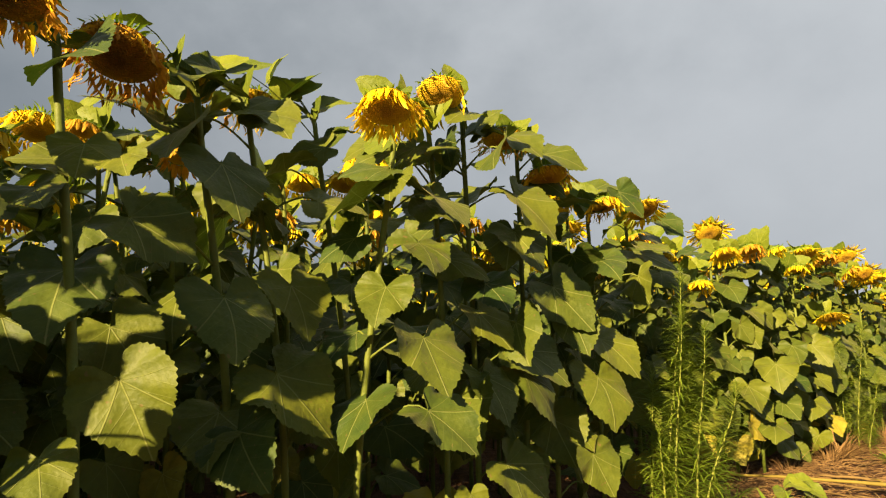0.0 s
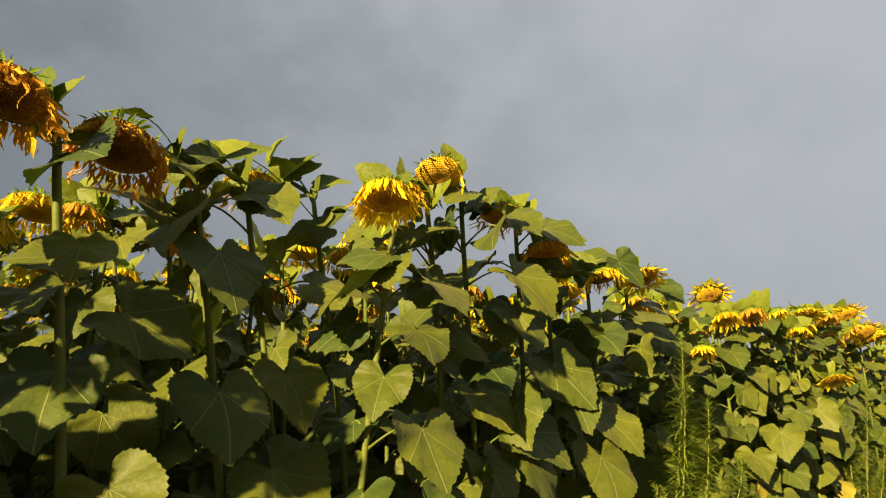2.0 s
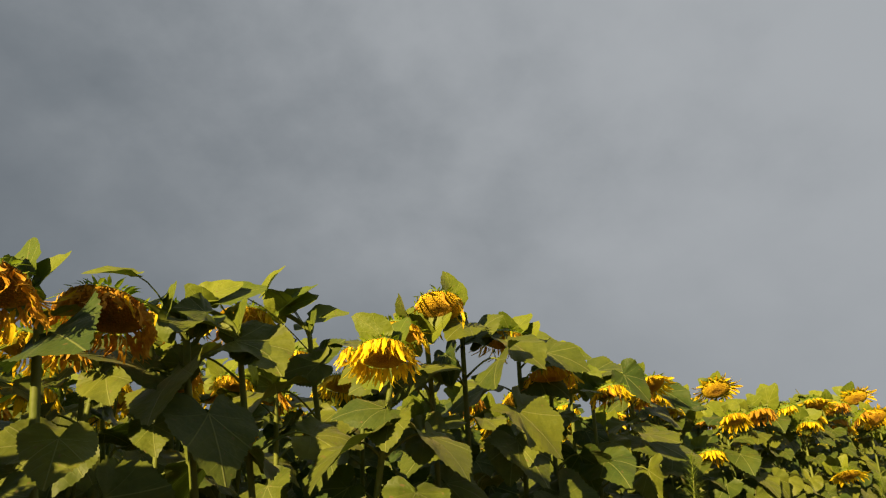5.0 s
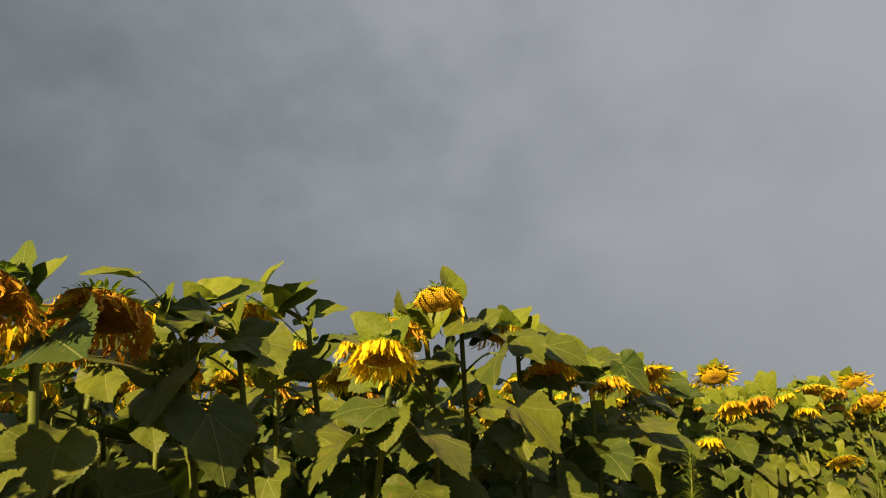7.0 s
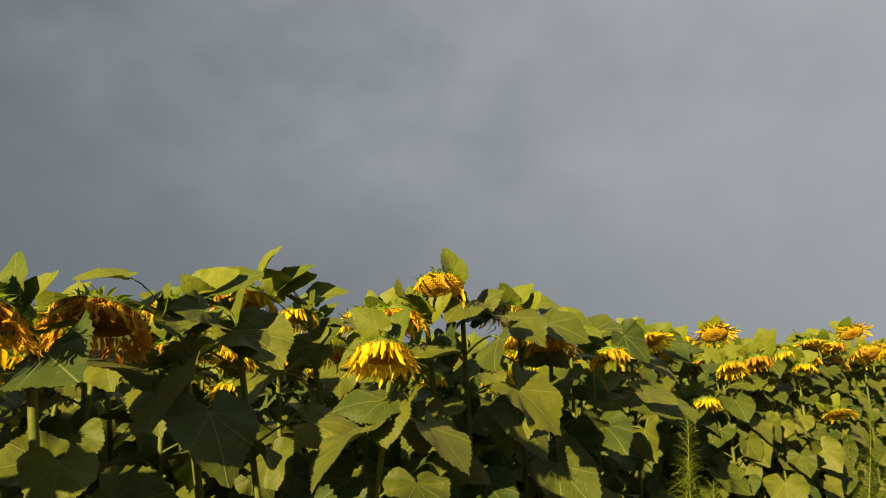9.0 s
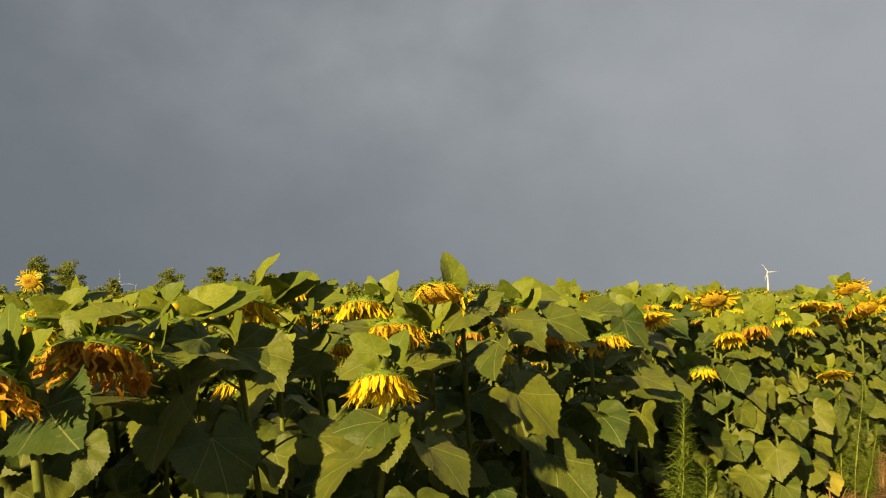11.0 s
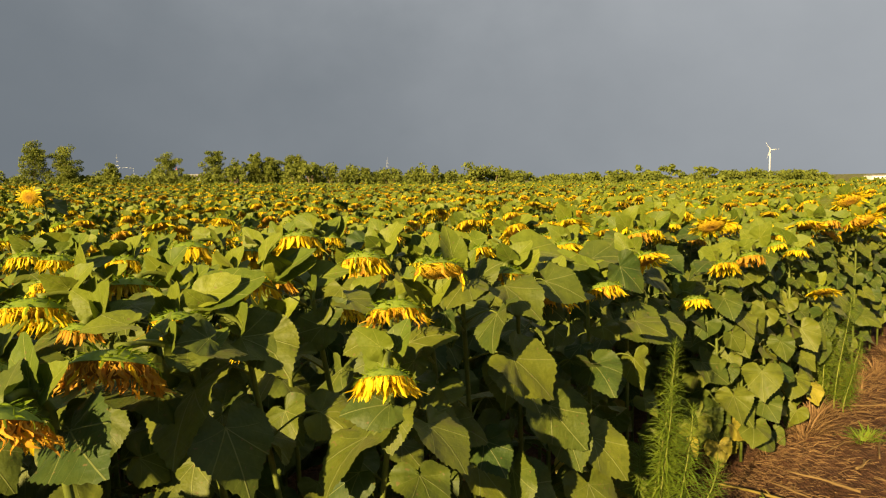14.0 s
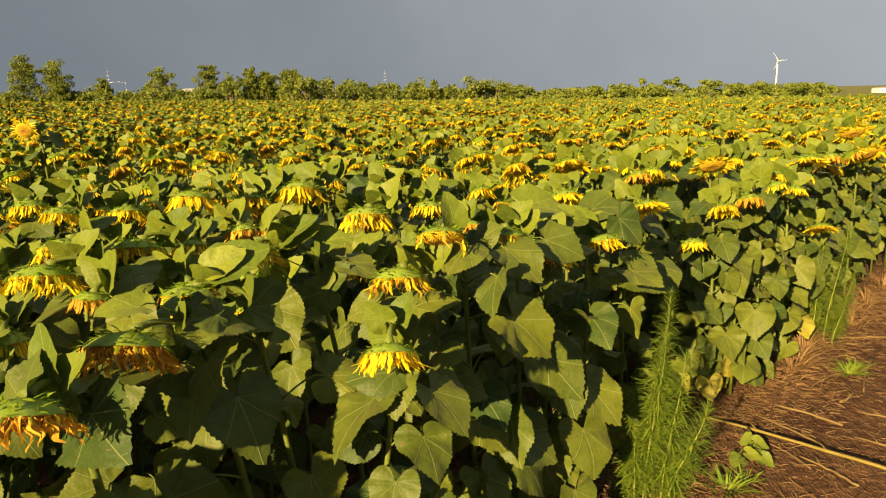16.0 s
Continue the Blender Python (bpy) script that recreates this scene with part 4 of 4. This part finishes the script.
# ---------------------------------------------------------------- trees, hedge and skyline
TREE_LEAF = plain_material("tree_leaf", rgb(0.11, 0.15, 0.018), rgb(0.26, 0.29, 0.040), 0.8, 0.7, 0.3, 0.0)
BARK = plain_material("bark", rgb(0.12, 0.09, 0.06), rgb(0.22, 0.17, 0.11), 6.0, 0.9)


def clump_cloud(rnd, centers, count, size):
    """Small crossed leaf sprays scattered round some centres: (place, radius x, radius z)."""
    V, F = [], []
    for _ in range(count):
        c, rx, rz = rnd.choice(centers)
        d = Vector((rnd.gauss(0, 1), rnd.gauss(0, 1), rnd.gauss(0, 1))).normalized() * rnd.random() ** 0.4
        p = c + Vector((d.x * rx, d.y * rx, d.z * rz))
        n = Vector((rnd.gauss(0, 1), rnd.gauss(0, 1), rnd.gauss(0.4, 1))).normalized()
        x = n.orthogonal().normalized()
        y = n.cross(x)
        s = size * rnd.uniform(0.5, 1.3)
        o = len(V)
        for k in range(5):
            a = 2 * math.pi * k / 5 + rnd.uniform(-0.3, 0.3)
            V.append(tuple(p + (x * math.cos(a) + y * math.sin(a)) * s * rnd.uniform(0.6, 1.2) + n * s * rnd.uniform(-0.2, 0.2)))
        F += [(o, o + 1, o + 2), (o, o + 2, o + 3), (o, o + 3, o + 4)]
    return V, F


def tree(x, y, top, width, seed, label="slender green tree with an uneven crown behind the field", low=0.04, count=2400):
    rnd = random.Random(seed)
    z0 = ground(x, y)
    h = top - z0
    root = new("tree")
    root.location = (x, y, z0)
    tagged(root, label, "tree", "trees behind the field")
    pts = [Vector((0.1 * width * noise.noise((seed, k * 0.6, 0)) * k / 3, 0, h * 0.96 * k / 8)) for k in range(9)]
    vs, fs = tube_arrays(pts, [0.022 * h * (1 - 0.9 * k / 8) for k in range(9)], 7)
    trunk = part("trunk", from_arrays("trunk", vs, fs, None, [BARK]), root)
    centers = [(pts[7] + UP * h * 0.03, width * 0.16, h * 0.07)]
    for k in range(30):
        f = low + (0.93 - low) * (k + rnd.random()) / 30
        a = k * 2.4 + seed
        reach = width * 0.36 * (0.75 + 0.45 * math.sin(math.pi * min(1, 0.1 + 0.8 * f))) * (1.15 - 0.55 * f) * rnd.uniform(0.5, 1.15)
        p = pts[min(7, int(f * 8))]
        q = p + Vector((math.cos(a) * reach, math.sin(a) * reach, h * rnd.uniform(0.03, 0.09)))
        if k % 3 == 0:
            vs, fs = tube_arrays([p, p.lerp(q, 0.5) - UP * 0.01 * h, q], [0.009 * h * (1 - 0.6 * f), 0.005 * h, 0.002 * h], 5)
            part("limb", from_arrays("limb", vs, fs, None, [BARK]), trunk)
        centers.append((q, width * rnd.uniform(0.09, 0.19), h * rnd.uniform(0.04, 0.08)))
        centers.append((p + Vector((math.cos(a + 2), math.sin(a + 2), 0)) * width * 0.12 * (1.2 - f), width * (0.34 - 0.16 * f), h * 0.08))
    V, F = clump_cloud(rnd, centers, count, 0.006 * h + 0.045)
    part("crown", from_arrays("crown", V, F, None, [TREE_LEAF]), root)
    return root


def bush(x, y, top, width, seed, label="low rounded green bush beyond the field"):
    rnd = random.Random(seed)
    z0 = ground(x, y)
    h = top - z0
    root = new("bush")
    root.location = (x, y, z0)
    tagged(root, label, "bush", "bushes behind the field")
    centers = []
    for k in range(7):
        q = Vector((rnd.uniform(-0.4, 0.4) * width, rnd.uniform(-0.4, 0.4) * width, h * rnd.uniform(0.3, 0.85)))
        centers.append((q, width * rnd.uniform(0.16, 0.28), h * rnd.uniform(0.15, 0.25)))
        vs, fs = tube_arrays([Vector((0, 0, 0)), q * 0.5 + UP * 0.05, q], [0.03 * h, 0.02 * h, 0.008 * h], 5)
        part("stem", from_arrays("stem", vs, fs, None, [BARK]), root)
    V, F = clump_cloud(rnd, centers, 800, 0.15)
    part("crown", from_arrays("crown", V, F, None, [TREE_LEAF]), root)
    return root


for i, (x, top, wide) in enumerate([(-59.2, 9.0, 3.3), (-55.7, 8.2, 3.5), (-53.5, 5.3, 2.0), (-48.6, 5.4, 2.1), (-41.4, 6.8, 3.2), (-33.8, 6.9, 2.8), (-31.1, 4.9, 1.9), (-29.4, 5.8, 1.9), (-28.2, 6.4, 1.6), (-26.6, 6.0, 2.4), (-24.3, 6.0, 2.1), (-22.5, 6.0, 1.8), (-20.6, 4.7, 1.9), (-14.1, 4.1, 2.2), (-11.7, 3.6, 1.9), (-6.4, 3.5, 2.5), (0.2, 2.9, 2.9), (5.0, 3.1, 3.2)]):
    tree(x, 90 + 1.5 * math.sin(i * 2.1), top, wide * 1.5, i + 1, count=9000)
rnd_b = random.Random(8)
for i in range(56):
    x = -64 + i * 1.25 + rnd_b.uniform(-0.7, 0.7)
    bush(x, 88 + rnd_b.uniform(-3, 6), (4.2 if x < -31 else 5.0 if x < -17 else 3.9) + rnd_b.uniform(-0.8, 0.5), rnd_b.uniform(2.6, 4.4), 50 + i)


def hedge():
    rnd = random.Random(21)
    centers = []
    for k in range(340):
        x = rnd.uniform(6, 62)
        y = 92 + rnd.uniform(-4, 10) + max(0, x - 36) * 1.2
        top = (3.1 + 1.3 * math.exp(-((x - 28) / 7) ** 2)) * rnd.uniform(0.75, 1.05)
        z0 = ground(x, y)
        centers.append((Vector((x, y, z0 + (top - z0) * rnd.uniform(0.3, 0.85))), rnd.uniform(0.5, 1.2), 0.4))
    V, F = clump_cloud(rnd, centers, 24000, 0.19)
    mesh_stuff("far_hedge", np.array(V), np.array(F), None, None, (TREE_LEAF,), "far yellow-green hedge of bushes beyond the field", "hedge")


hedge()

MEADOW = plain_material("meadow_grass", rgb(0.16, 0.17, 0.035), rgb(0.30, 0.27, 0.07), 0.5, 0.8, 0.1, 0.0)


def meadow():
    """Tall pale grass between the field's far end and the trees."""
    rnd = random.Random(31)
    V, F = [], []
    for _ in range(26000):
        y = rnd.uniform(50, 84)
        x = rnd.uniform(-0.75, 0.85) * y
        z0 = ground(x, y)
        h = rnd.uniform(0.9, 1.5)
        a = rnd.uniform(0, math.pi)
        wd = rnd.uniform(0.05, 0.14)
        o = len(V)
        lean_x, lean_y = rnd.uniform(-0.3, 0.3), rnd.uniform(-0.3, 0.3)
        V += [(x - math.cos(a) * wd, y - math.sin(a) * wd, z0 - 0.02), (x + math.cos(a) * wd, y + math.sin(a) * wd, z0 - 0.02), (x + lean_x + math.cos(a) * wd * 0.5, y + lean_y, z0 + h), (x + lean_x - math.cos(a) * wd * 0.5, y + lean_y, z0 + h * 0.95)]
        F += [(o, o + 1, o + 2), (o, o + 2, o + 3)]
    mesh_stuff("meadow", np.array(V), np.array(F), None, None, (MEADOW,), "tall pale yellow-green grass beyond the field", "grass")


meadow()

WHITE = plain_material("white_paint", rgb(0.78, 0.78, 0.76), rgb(0.84, 0.84, 0.82), 2.0, 0.5, 0.0, 0.0)
GREY = plain_material("grey_metal", rgb(0.35, 0.36, 0.37), rgb(0.45, 0.46, 0.47), 3.0, 0.5, 0.0, 0.0)
RED = plain_material("red_paint", rgb(0.5, 0.06, 0.05), rgb(0.6, 0.09, 0.07), 3.0, 0.5, 0.0, 0.0)
ROOF = plain_material("grey_roof", rgb(0.30, 0.28, 0.26), rgb(0.4, 0.38, 0.36), 1.0, 0.8)
PANE = plain_material("dark_window", rgb(0.03, 0.035, 0.04), rgb(0.05, 0.055, 0.06), 1.0, 0.2)


def box_arrays(cx, cy, cz, sx, sy, sz):
    vs = [(cx + sx * a / 2, cy + sy * b / 2, cz + sz * c / 2) for a in (-1, 1) for b in (-1, 1) for c in (-1, 1)]
    return vs, [(0, 1, 3, 2), (4, 6, 7, 5), (0, 4, 5, 1), (2, 3, 7, 6), (0, 2, 6, 4), (1, 5, 7, 3)]


def wind_turbine(x, y, hub, blade, turn):
    z0 = ground(x, y)
    root = new("wind_turbine")
    root.location = (x, y, z0)
    tagged(root, "white three-bladed wind turbine far beyond the field", "wind turbine")
    h = hub - z0
    vs, fs = tube_arrays([(0, 0, 0), (0, 0, h * 0.5), (0, 0, h)], [h * 0.030, h * 0.023, h * 0.017], 14)
    part("tower", from_arrays("tower", vs, fs, None, [WHITE]), root)
    vs, fs = tube_arrays([(0, 2.2, h), (0, 1.6, h), (0, -1.4, h), (0, -1.9, h)], [0.5, 0.9, 0.9, 0.6], 10)
    part("nacelle", from_arrays("nacelle", vs, fs, None, [WHITE]), root)
    vs, fs = tube_arrays([(0, -1.9, h), (0, -2.5, h), (0, -2.9, h)], [0.7, 0.6, 0.1], 10)
    hub_part = part("hub", from_arrays("hub", vs, fs, None, [WHITE]), root)
    for k in range(3):
        a = radians(turn + 120 * k)
        d = Vector((math.sin(a), 0, math.cos(a)))
        side_d = Vector((math.cos(a), 0, -math.sin(a)))
        V, F = [], []
        for i in range(7):
            f = i / 6
            wd = blade * (0.03 + 0.075 * math.sin(math.pi * min(1, f * 1.6 + 0.12)) * (1 - f * 0.7)) if i < 6 else 0.1
            c = Vector((0, -2.3, h)) + d * blade * f
            for s, tk in ((-0.35, 0.0), (0.1, -0.10), (0.65, 0.0), (0.1, 0.10)):
                V.append(tuple(c + side_d * wd * s + Vector((0, tk * wd * 2, 0))))
        for i in range(6):
            for q in range(4):
                F.append((4 * i + q, 4 * i + (q + 1) % 4, 4 * i + 4 + (q + 1) % 4, 4 * i + 4 + q))
        F.append((24, 25, 26, 27))
        part("blade", from_arrays("blade", V, F, None, [WHITE]), hub_part)


wind_turbine(422.6, 983.0, 37.5, 13.5, 85)


def low_building(x, y, wide, deep, high, turn, label):
    z0 = ground(x, y) - 0.1
    root = new("building")
    root.matrix_basis = pose(x, y, z0, 0, 0, turn)
    tagged(root, label, "building", "far buildings")
    part("wall", from_arrays("wall", *box_arrays(0, 0, high / 2, wide, deep, high), None, [WHITE], smooth=False), root)
    vs = [(-wide * 0.52, -deep * 0.53, high), (wide * 0.52, -deep * 0.53, high), (wide * 0.52, deep * 0.53, high), (-wide * 0.52, deep * 0.53, high), (-wide * 0.52, 0, high * 1.22), (wide * 0.52, 0, high * 1.22)]
    part("roof", from_arrays("roof", vs, [(0, 1, 5, 4), (2, 3, 4, 5), (0, 4, 3), (1, 2, 5), (0, 3, 2, 1)], None, [ROOF], smooth=False), root)
    for k in range(4):
        part("window", from_arrays("window", *box_arrays(wide * (-0.36 + 0.24 * k), -deep / 2 - 0.02, high * 0.55, wide * 0.09, 0.08, high * 0.28), None, [PANE], smooth=False), root)


low_building(103.6, 250.0, 9.0, 7.0, 1.9, 0, "long low white building beyond the hedge")
low_building(-95.0, 235.0, 7.0, 6.0, 4.4, 0, "small white building behind the trees")
low_building(145.2, 250.0, 6.0, 5.0, 1.7, 0, "low white building at the far field edge")


def far_pole(name, x, y, top, label, mat, arm=0.0, category="mast"):
    z0 = ground(x, y) - 0.05
    root = new(name)
    root.location = (x, y, z0)
    tagged(root, label, category)
    h = top - z0
    vs, fs = tube_arrays([(0, 0, 0), (0, 0, h * 0.6), (0, 0, h)], [0.04, 0.032, 0.018], 8)
    part("pole", from_arrays("pole", vs, fs, None, [mat]), root)
    if arm:
        vs, fs = tube_arrays([(0, 0, h), (-arm * 0.4, 0, h + 0.35), (-arm, 0, h + 0.25)], [0.028, 0.022, 0.018], 6)
        part("arm", from_arrays("arm", vs, fs, None, [mat]), root)
        part("lamp", from_arrays("lamp", *box_arrays(-arm, 0, h + 0.22, 0.5, 0.2, 0.08), None, [mat], smooth=False), root)
    else:
        for k in range(3):
            part("bracket", from_arrays("bracket", *box_arrays(0, 0, h * (0.7 + 0.1 * k), 0.9 - 0.2 * k, 0.08, 0.08), None, [mat], smooth=False), root)


far_pole("street_lamp", -101.0, 200.0, 7.6, "white street lamp with a long curved arm far behind the trees", WHITE, 4.5, "street lamp")
far_pole("mast", -106.0, 200.0, 12.0, "thin pale mast far behind the trees", GREY)
far_pole("mast", -24.6, 200.0, 9.4, "thin pale mast beyond the bushes", GREY)
far_pole("tower", -88.0, 200.0, 8.6, "small red tower behind the trees", RED)


# ---------------------------------------------------------------- litter on the path
STRAW = plain_material("straw", rgb(0.13, 0.07, 0.03), rgb(0.36, 0.22, 0.085), 12.0, 0.8, 0.0, 0.2)
STALK = plain_material("dry_stalk", rgb(0.13, 0.08, 0.03), rgb(0.23, 0.15, 0.055), 9.0, 0.75, 0.0, 0.3)
GREENSTALK = plain_material("yellow_green_stalk", rgb(0.16, 0.12, 0.022), rgb(0.27, 0.20, 0.04), 9.0, 0.7, 0.0, 0.3)


def litter():
    """Chopped straw strewn over the soil."""
    rnd = random.Random(41)
    V, F = [], []
    for _ in range(26000):
        q = rnd.random()
        along = rnd.uniform(-3.2, 9.0) if q < 0.75 else rnd.uniform(9, 24)
        away = rnd.uniform(-0.25, 3.6)
        if q < 0.2:
            away = abs(rnd.gauss(0, 0.25)) - 0.1
        p = EDGE + ALONG * along - INWARD * away
        if p.y < 0.8:
            continue
        z = ground(p.x, p.y) + 0.02 * noise.noise((p.x * 1.5, p.y * 1.5, 0)) + 0.012 * noise.noise((p.x * 6, p.y * 6, 3))
        ln = rnd.uniform(0.015, 0.085) * (1.0 + 1.2 * (rnd.random() < 0.05))
        wd = rnd.uniform(0.0008, 0.0022) * (1.0 + 1.0 * (rnd.random() < 0.06))
        a = rnd.gauss(-0.6, 0.7) if rnd.random() < 0.6 else rnd.uniform(0, 6.3)
        d = Vector((math.cos(a), math.sin(a), rnd.uniform(-0.12, 0.25)))
        s = Vector((-math.sin(a), math.cos(a), 0)) * wd
        c = Vector((p.x, p.y, z + rnd.uniform(0.002, 0.026)))
        o = len(V)
        mid = c + d * ln * 0.5 + Vector((rnd.uniform(-.01, .01), rnd.uniform(-.01, .01), 0.004))
        for r in (c, mid, c + d * ln):
            V += [tuple(r - s), tuple(r + UP * wd * 1.3), tuple(r + s)]
        for k in (0, 3):
            F += [(o + k, o + k + 3, o + k + 4), (o + k, o + k + 4, o + k + 1), (o + k + 1, o + k + 4, o + k + 5), (o + k + 1, o + k + 5, o + k + 2)]
    mesh_stuff("straw_litter", np.array(V), np.array(F), None, None, (STRAW,), "chopped dry straw strewn over the brown soil", "straw")


litter()


def clods():
    rnd = random.Random(43)
    V, F = [], []
    ico = [(0, 0, 1), (0.89, 0, 0.45), (0.28, 0.85, 0.45), (-0.72, 0.53, 0.45), (-0.72, -0.53, 0.45), (0.28, -0.85, 0.45), (0, 0, -0.4)]
    tri = [(0, 1, 2), (0, 2, 3), (0, 3, 4), (0, 4, 5), (0, 5, 1), (6, 2, 1), (6, 3, 2), (6, 4, 3), (6, 5, 4), (6, 1, 5)]
    for _ in range(5200):
        p = EDGE + ALONG * rnd.uniform(-3.0, 12.0) - INWARD * rnd.uniform(-0.3, 3.2)
        if p.y < 0.8:
            continue
        s = rnd.uniform(0.004, 0.016) * (2.0 if rnd.random() < 0.06 else 1.0)
        o = len(V)
        for q in ico:
            V.append((p.x + q[0] * s * rnd.uniform(0.7, 1.4), p.y + q[1] * s * rnd.uniform(0.7, 1.4), ground(p.x, p.y) + 0.002 + q[2] * s * rnd.uniform(0.4, 0.9)))
        F += [tuple(o + k for k in q) for q in tri]
    mesh_stuff("soil_clods", np.array(V), np.array(F), None, None, (SOIL,), "small reddish brown clods of soil on the path", "soil")


clods()


def fallen_stalk(a, b, lift_a, lift_b, thick, mat, label, seed, bend=0.02):
    rnd = random.Random(seed)
    p0, p1 = Vector((*a, ground(*a) + lift_a)), Vector((*b, ground(*b) + lift_b))
    root = new("fallen_stalk")
    root.location = (p0.x, p0.y, ground(*a))
    tagged(root, label, "stalk", "dry stalks on the path")
    side_v = (p1 - p0).cross(UP).normalized() * bend
    pts = [p0.lerp(p1, k / 9) + side_v * math.sin(k / 9 * 3.1) + UP * rnd.uniform(-0.004, 0.004) for k in range(10)]
    vs, fs = tube_arrays(pts, [thick * (1.0 - 0.35 * k / 9) * (1.15 if k in (3, 6) else 1.0) for k in range(10)], 7)
    me = from_arrays("stalk", vs, fs, None, [mat])
    me.transform(Matrix.Translation(-root.location))
    part("stalk", me, root)
    d = (p1 - p0).normalized()
    for k in (3, 6):
        q = pts[k]
        vs, fs = tube_arrays([q, q + d * 0.04 + UP * 0.02 + side_v, q + d * 0.08 + UP * 0.012 + side_v * 2.5], [thick * 0.4, thick * 0.3, thick * 0.15], 5)
        me = from_arrays("stub", vs, fs, None, [mat])
        me.transform(Matrix.Translation(-root.location))
        part("stub", me, root)


fallen_stalk((2.46, 3.42), (1.58, 4.23), 0.10, 0.06, 0.011, GREENSTALK, "long yellow-green fallen stalk lying across the path", 1)
for i, (a, b, r) in enumerate([((2.50, 4.14), (2.20, 4.45), 0.010), ((2.26, 3.84), (2.02, 4.28), 0.008), ((2.66, 4.48), (2.80, 4.64), 0.010), ((3.33, 5.28), (2.92, 4.66), 0.009), ((3.75, 5.74), (3.15, 5.72), 0.009), ((2.22, 3.44), (2.05, 3.76), 0.008), ((2.05, 3.62), (1.92, 3.95), 0.007), ((3.0, 4.1), (2.7, 4.35), 0.008), ((2.75, 3.7), (2.5, 4.0), 0.009), ((4.4, 6.3), (3.9, 6.1), 0.009), ((5.0, 6.6), (4.6, 7.1), 0.009), ((3.5, 4.7), (3.1, 4.5), 0.008), ((2.95, 5.0), (2.6, 4.75), 0.007)]):
    fallen_stalk(a, b, 0.022, 0.018, r, STALK, "dry straw-coloured stalk lying on the soil", 10 + i)


def grass_tuft(x, y, count, high, mat, label, seed, spread=0.06, wide=0.03):
    rnd = random.Random(seed)
    root = new("grass_tuft")
    root.location = (x, y, ground(x, y))
    tagged(root, label, "grass", "grass tufts beside the field")
    packs = []
    for k in range(count):
        a = rnd.uniform(0, 6.3)
        o = Vector((math.cos(a), math.sin(a), 0))
        q = o * spread * rnd.random()
        packs.append((blade_arrays(4, wide * rnd.uniform(0.5, 1.2), rnd.uniform(0.3, 1.8)), frame_of(q, o * rnd.uniform(0.2, 1.1) + UP, o * -1 + UP * 0.2, high * rnd.uniform(0.4, 1.1))))
    tagged(part("foliage", gathered("foliage", packs, mat), root), kind="stuff")


for i, (x, y, n, h) in enumerate([(2.62, 5.12, 120, 0.26), (2.75, 5.28, 120, 0.24), (2.9, 5.48, 90, 0.22), (3.6, 6.1, 70, 0.2), (3.75, 6.4, 70, 0.22), (2.2, 4.78, 60, 0.16), (4.1, 6.75, 80, 0.22), (4.6, 7.35, 90, 0.24), (5.2, 8.0, 90, 0.24), (1.72, 4.36, 50, 0.14)]):
    grass_tuft(x, y, n, h, STRAW, "tuft of dry straw-coloured grass at the field edge", 60 + i, 0.12, 0.022)
for i, (x, y, n, h) in enumerate([(2.98, 4.98, 60, 0.13), (3.08, 5.08, 50, 0.12), (1.35, 3.62, 40, 0.12), (1.5, 3.42, 45, 0.14), (1.62, 3.5, 40, 0.10), (1.42, 3.75, 35, 0.11)]):
    grass_tuft(x, y, n, h, WEED, "small tuft of green weeds growing in the soil", 80 + i, 0.07, 0.06)


def wilted_seedling(x, y, seed):
    """A small broken sunflower shoot with soft round leaves, lying by the stalk."""
    rnd = random.Random(seed)
    root = new("wilted_shoot")
    root.location = (x, y, ground(x, y))
    tagged(root, "wilted pale green sunflower shoot lying on the soil", "shoot")
    pts = [(0.10, 0.14, 0.10), (0.09, 0.06, 0.11), (0.08, -0.06, 0.06), (0.10, -0.16, 0.02)]
    vs, fs = tube_arrays(bezier(*pts, 8), [0.005] * 9, 6)
    part("stem", from_arrays("stem", vs, fs, None, [STEM]), root)
    for k in range(7):
        j = Vector((rnd.uniform(-0.12, 0.10), rnd.uniform(-0.18, 0.10), rnd.uniform(0.03, 0.10)))
        d = Vector((rnd.uniform(-1, 1), rnd.uniform(-1, 0.5), -0.3))
        leaf = add_leaf(root, Matrix(), Vector((0.08, -0.02, 0.08)), j, d, UP + SUNWARD * 0.6, rnd.uniform(0.08, 0.12), 900 + k, True)


wilted_seedling(1.72, 3.82, 4)
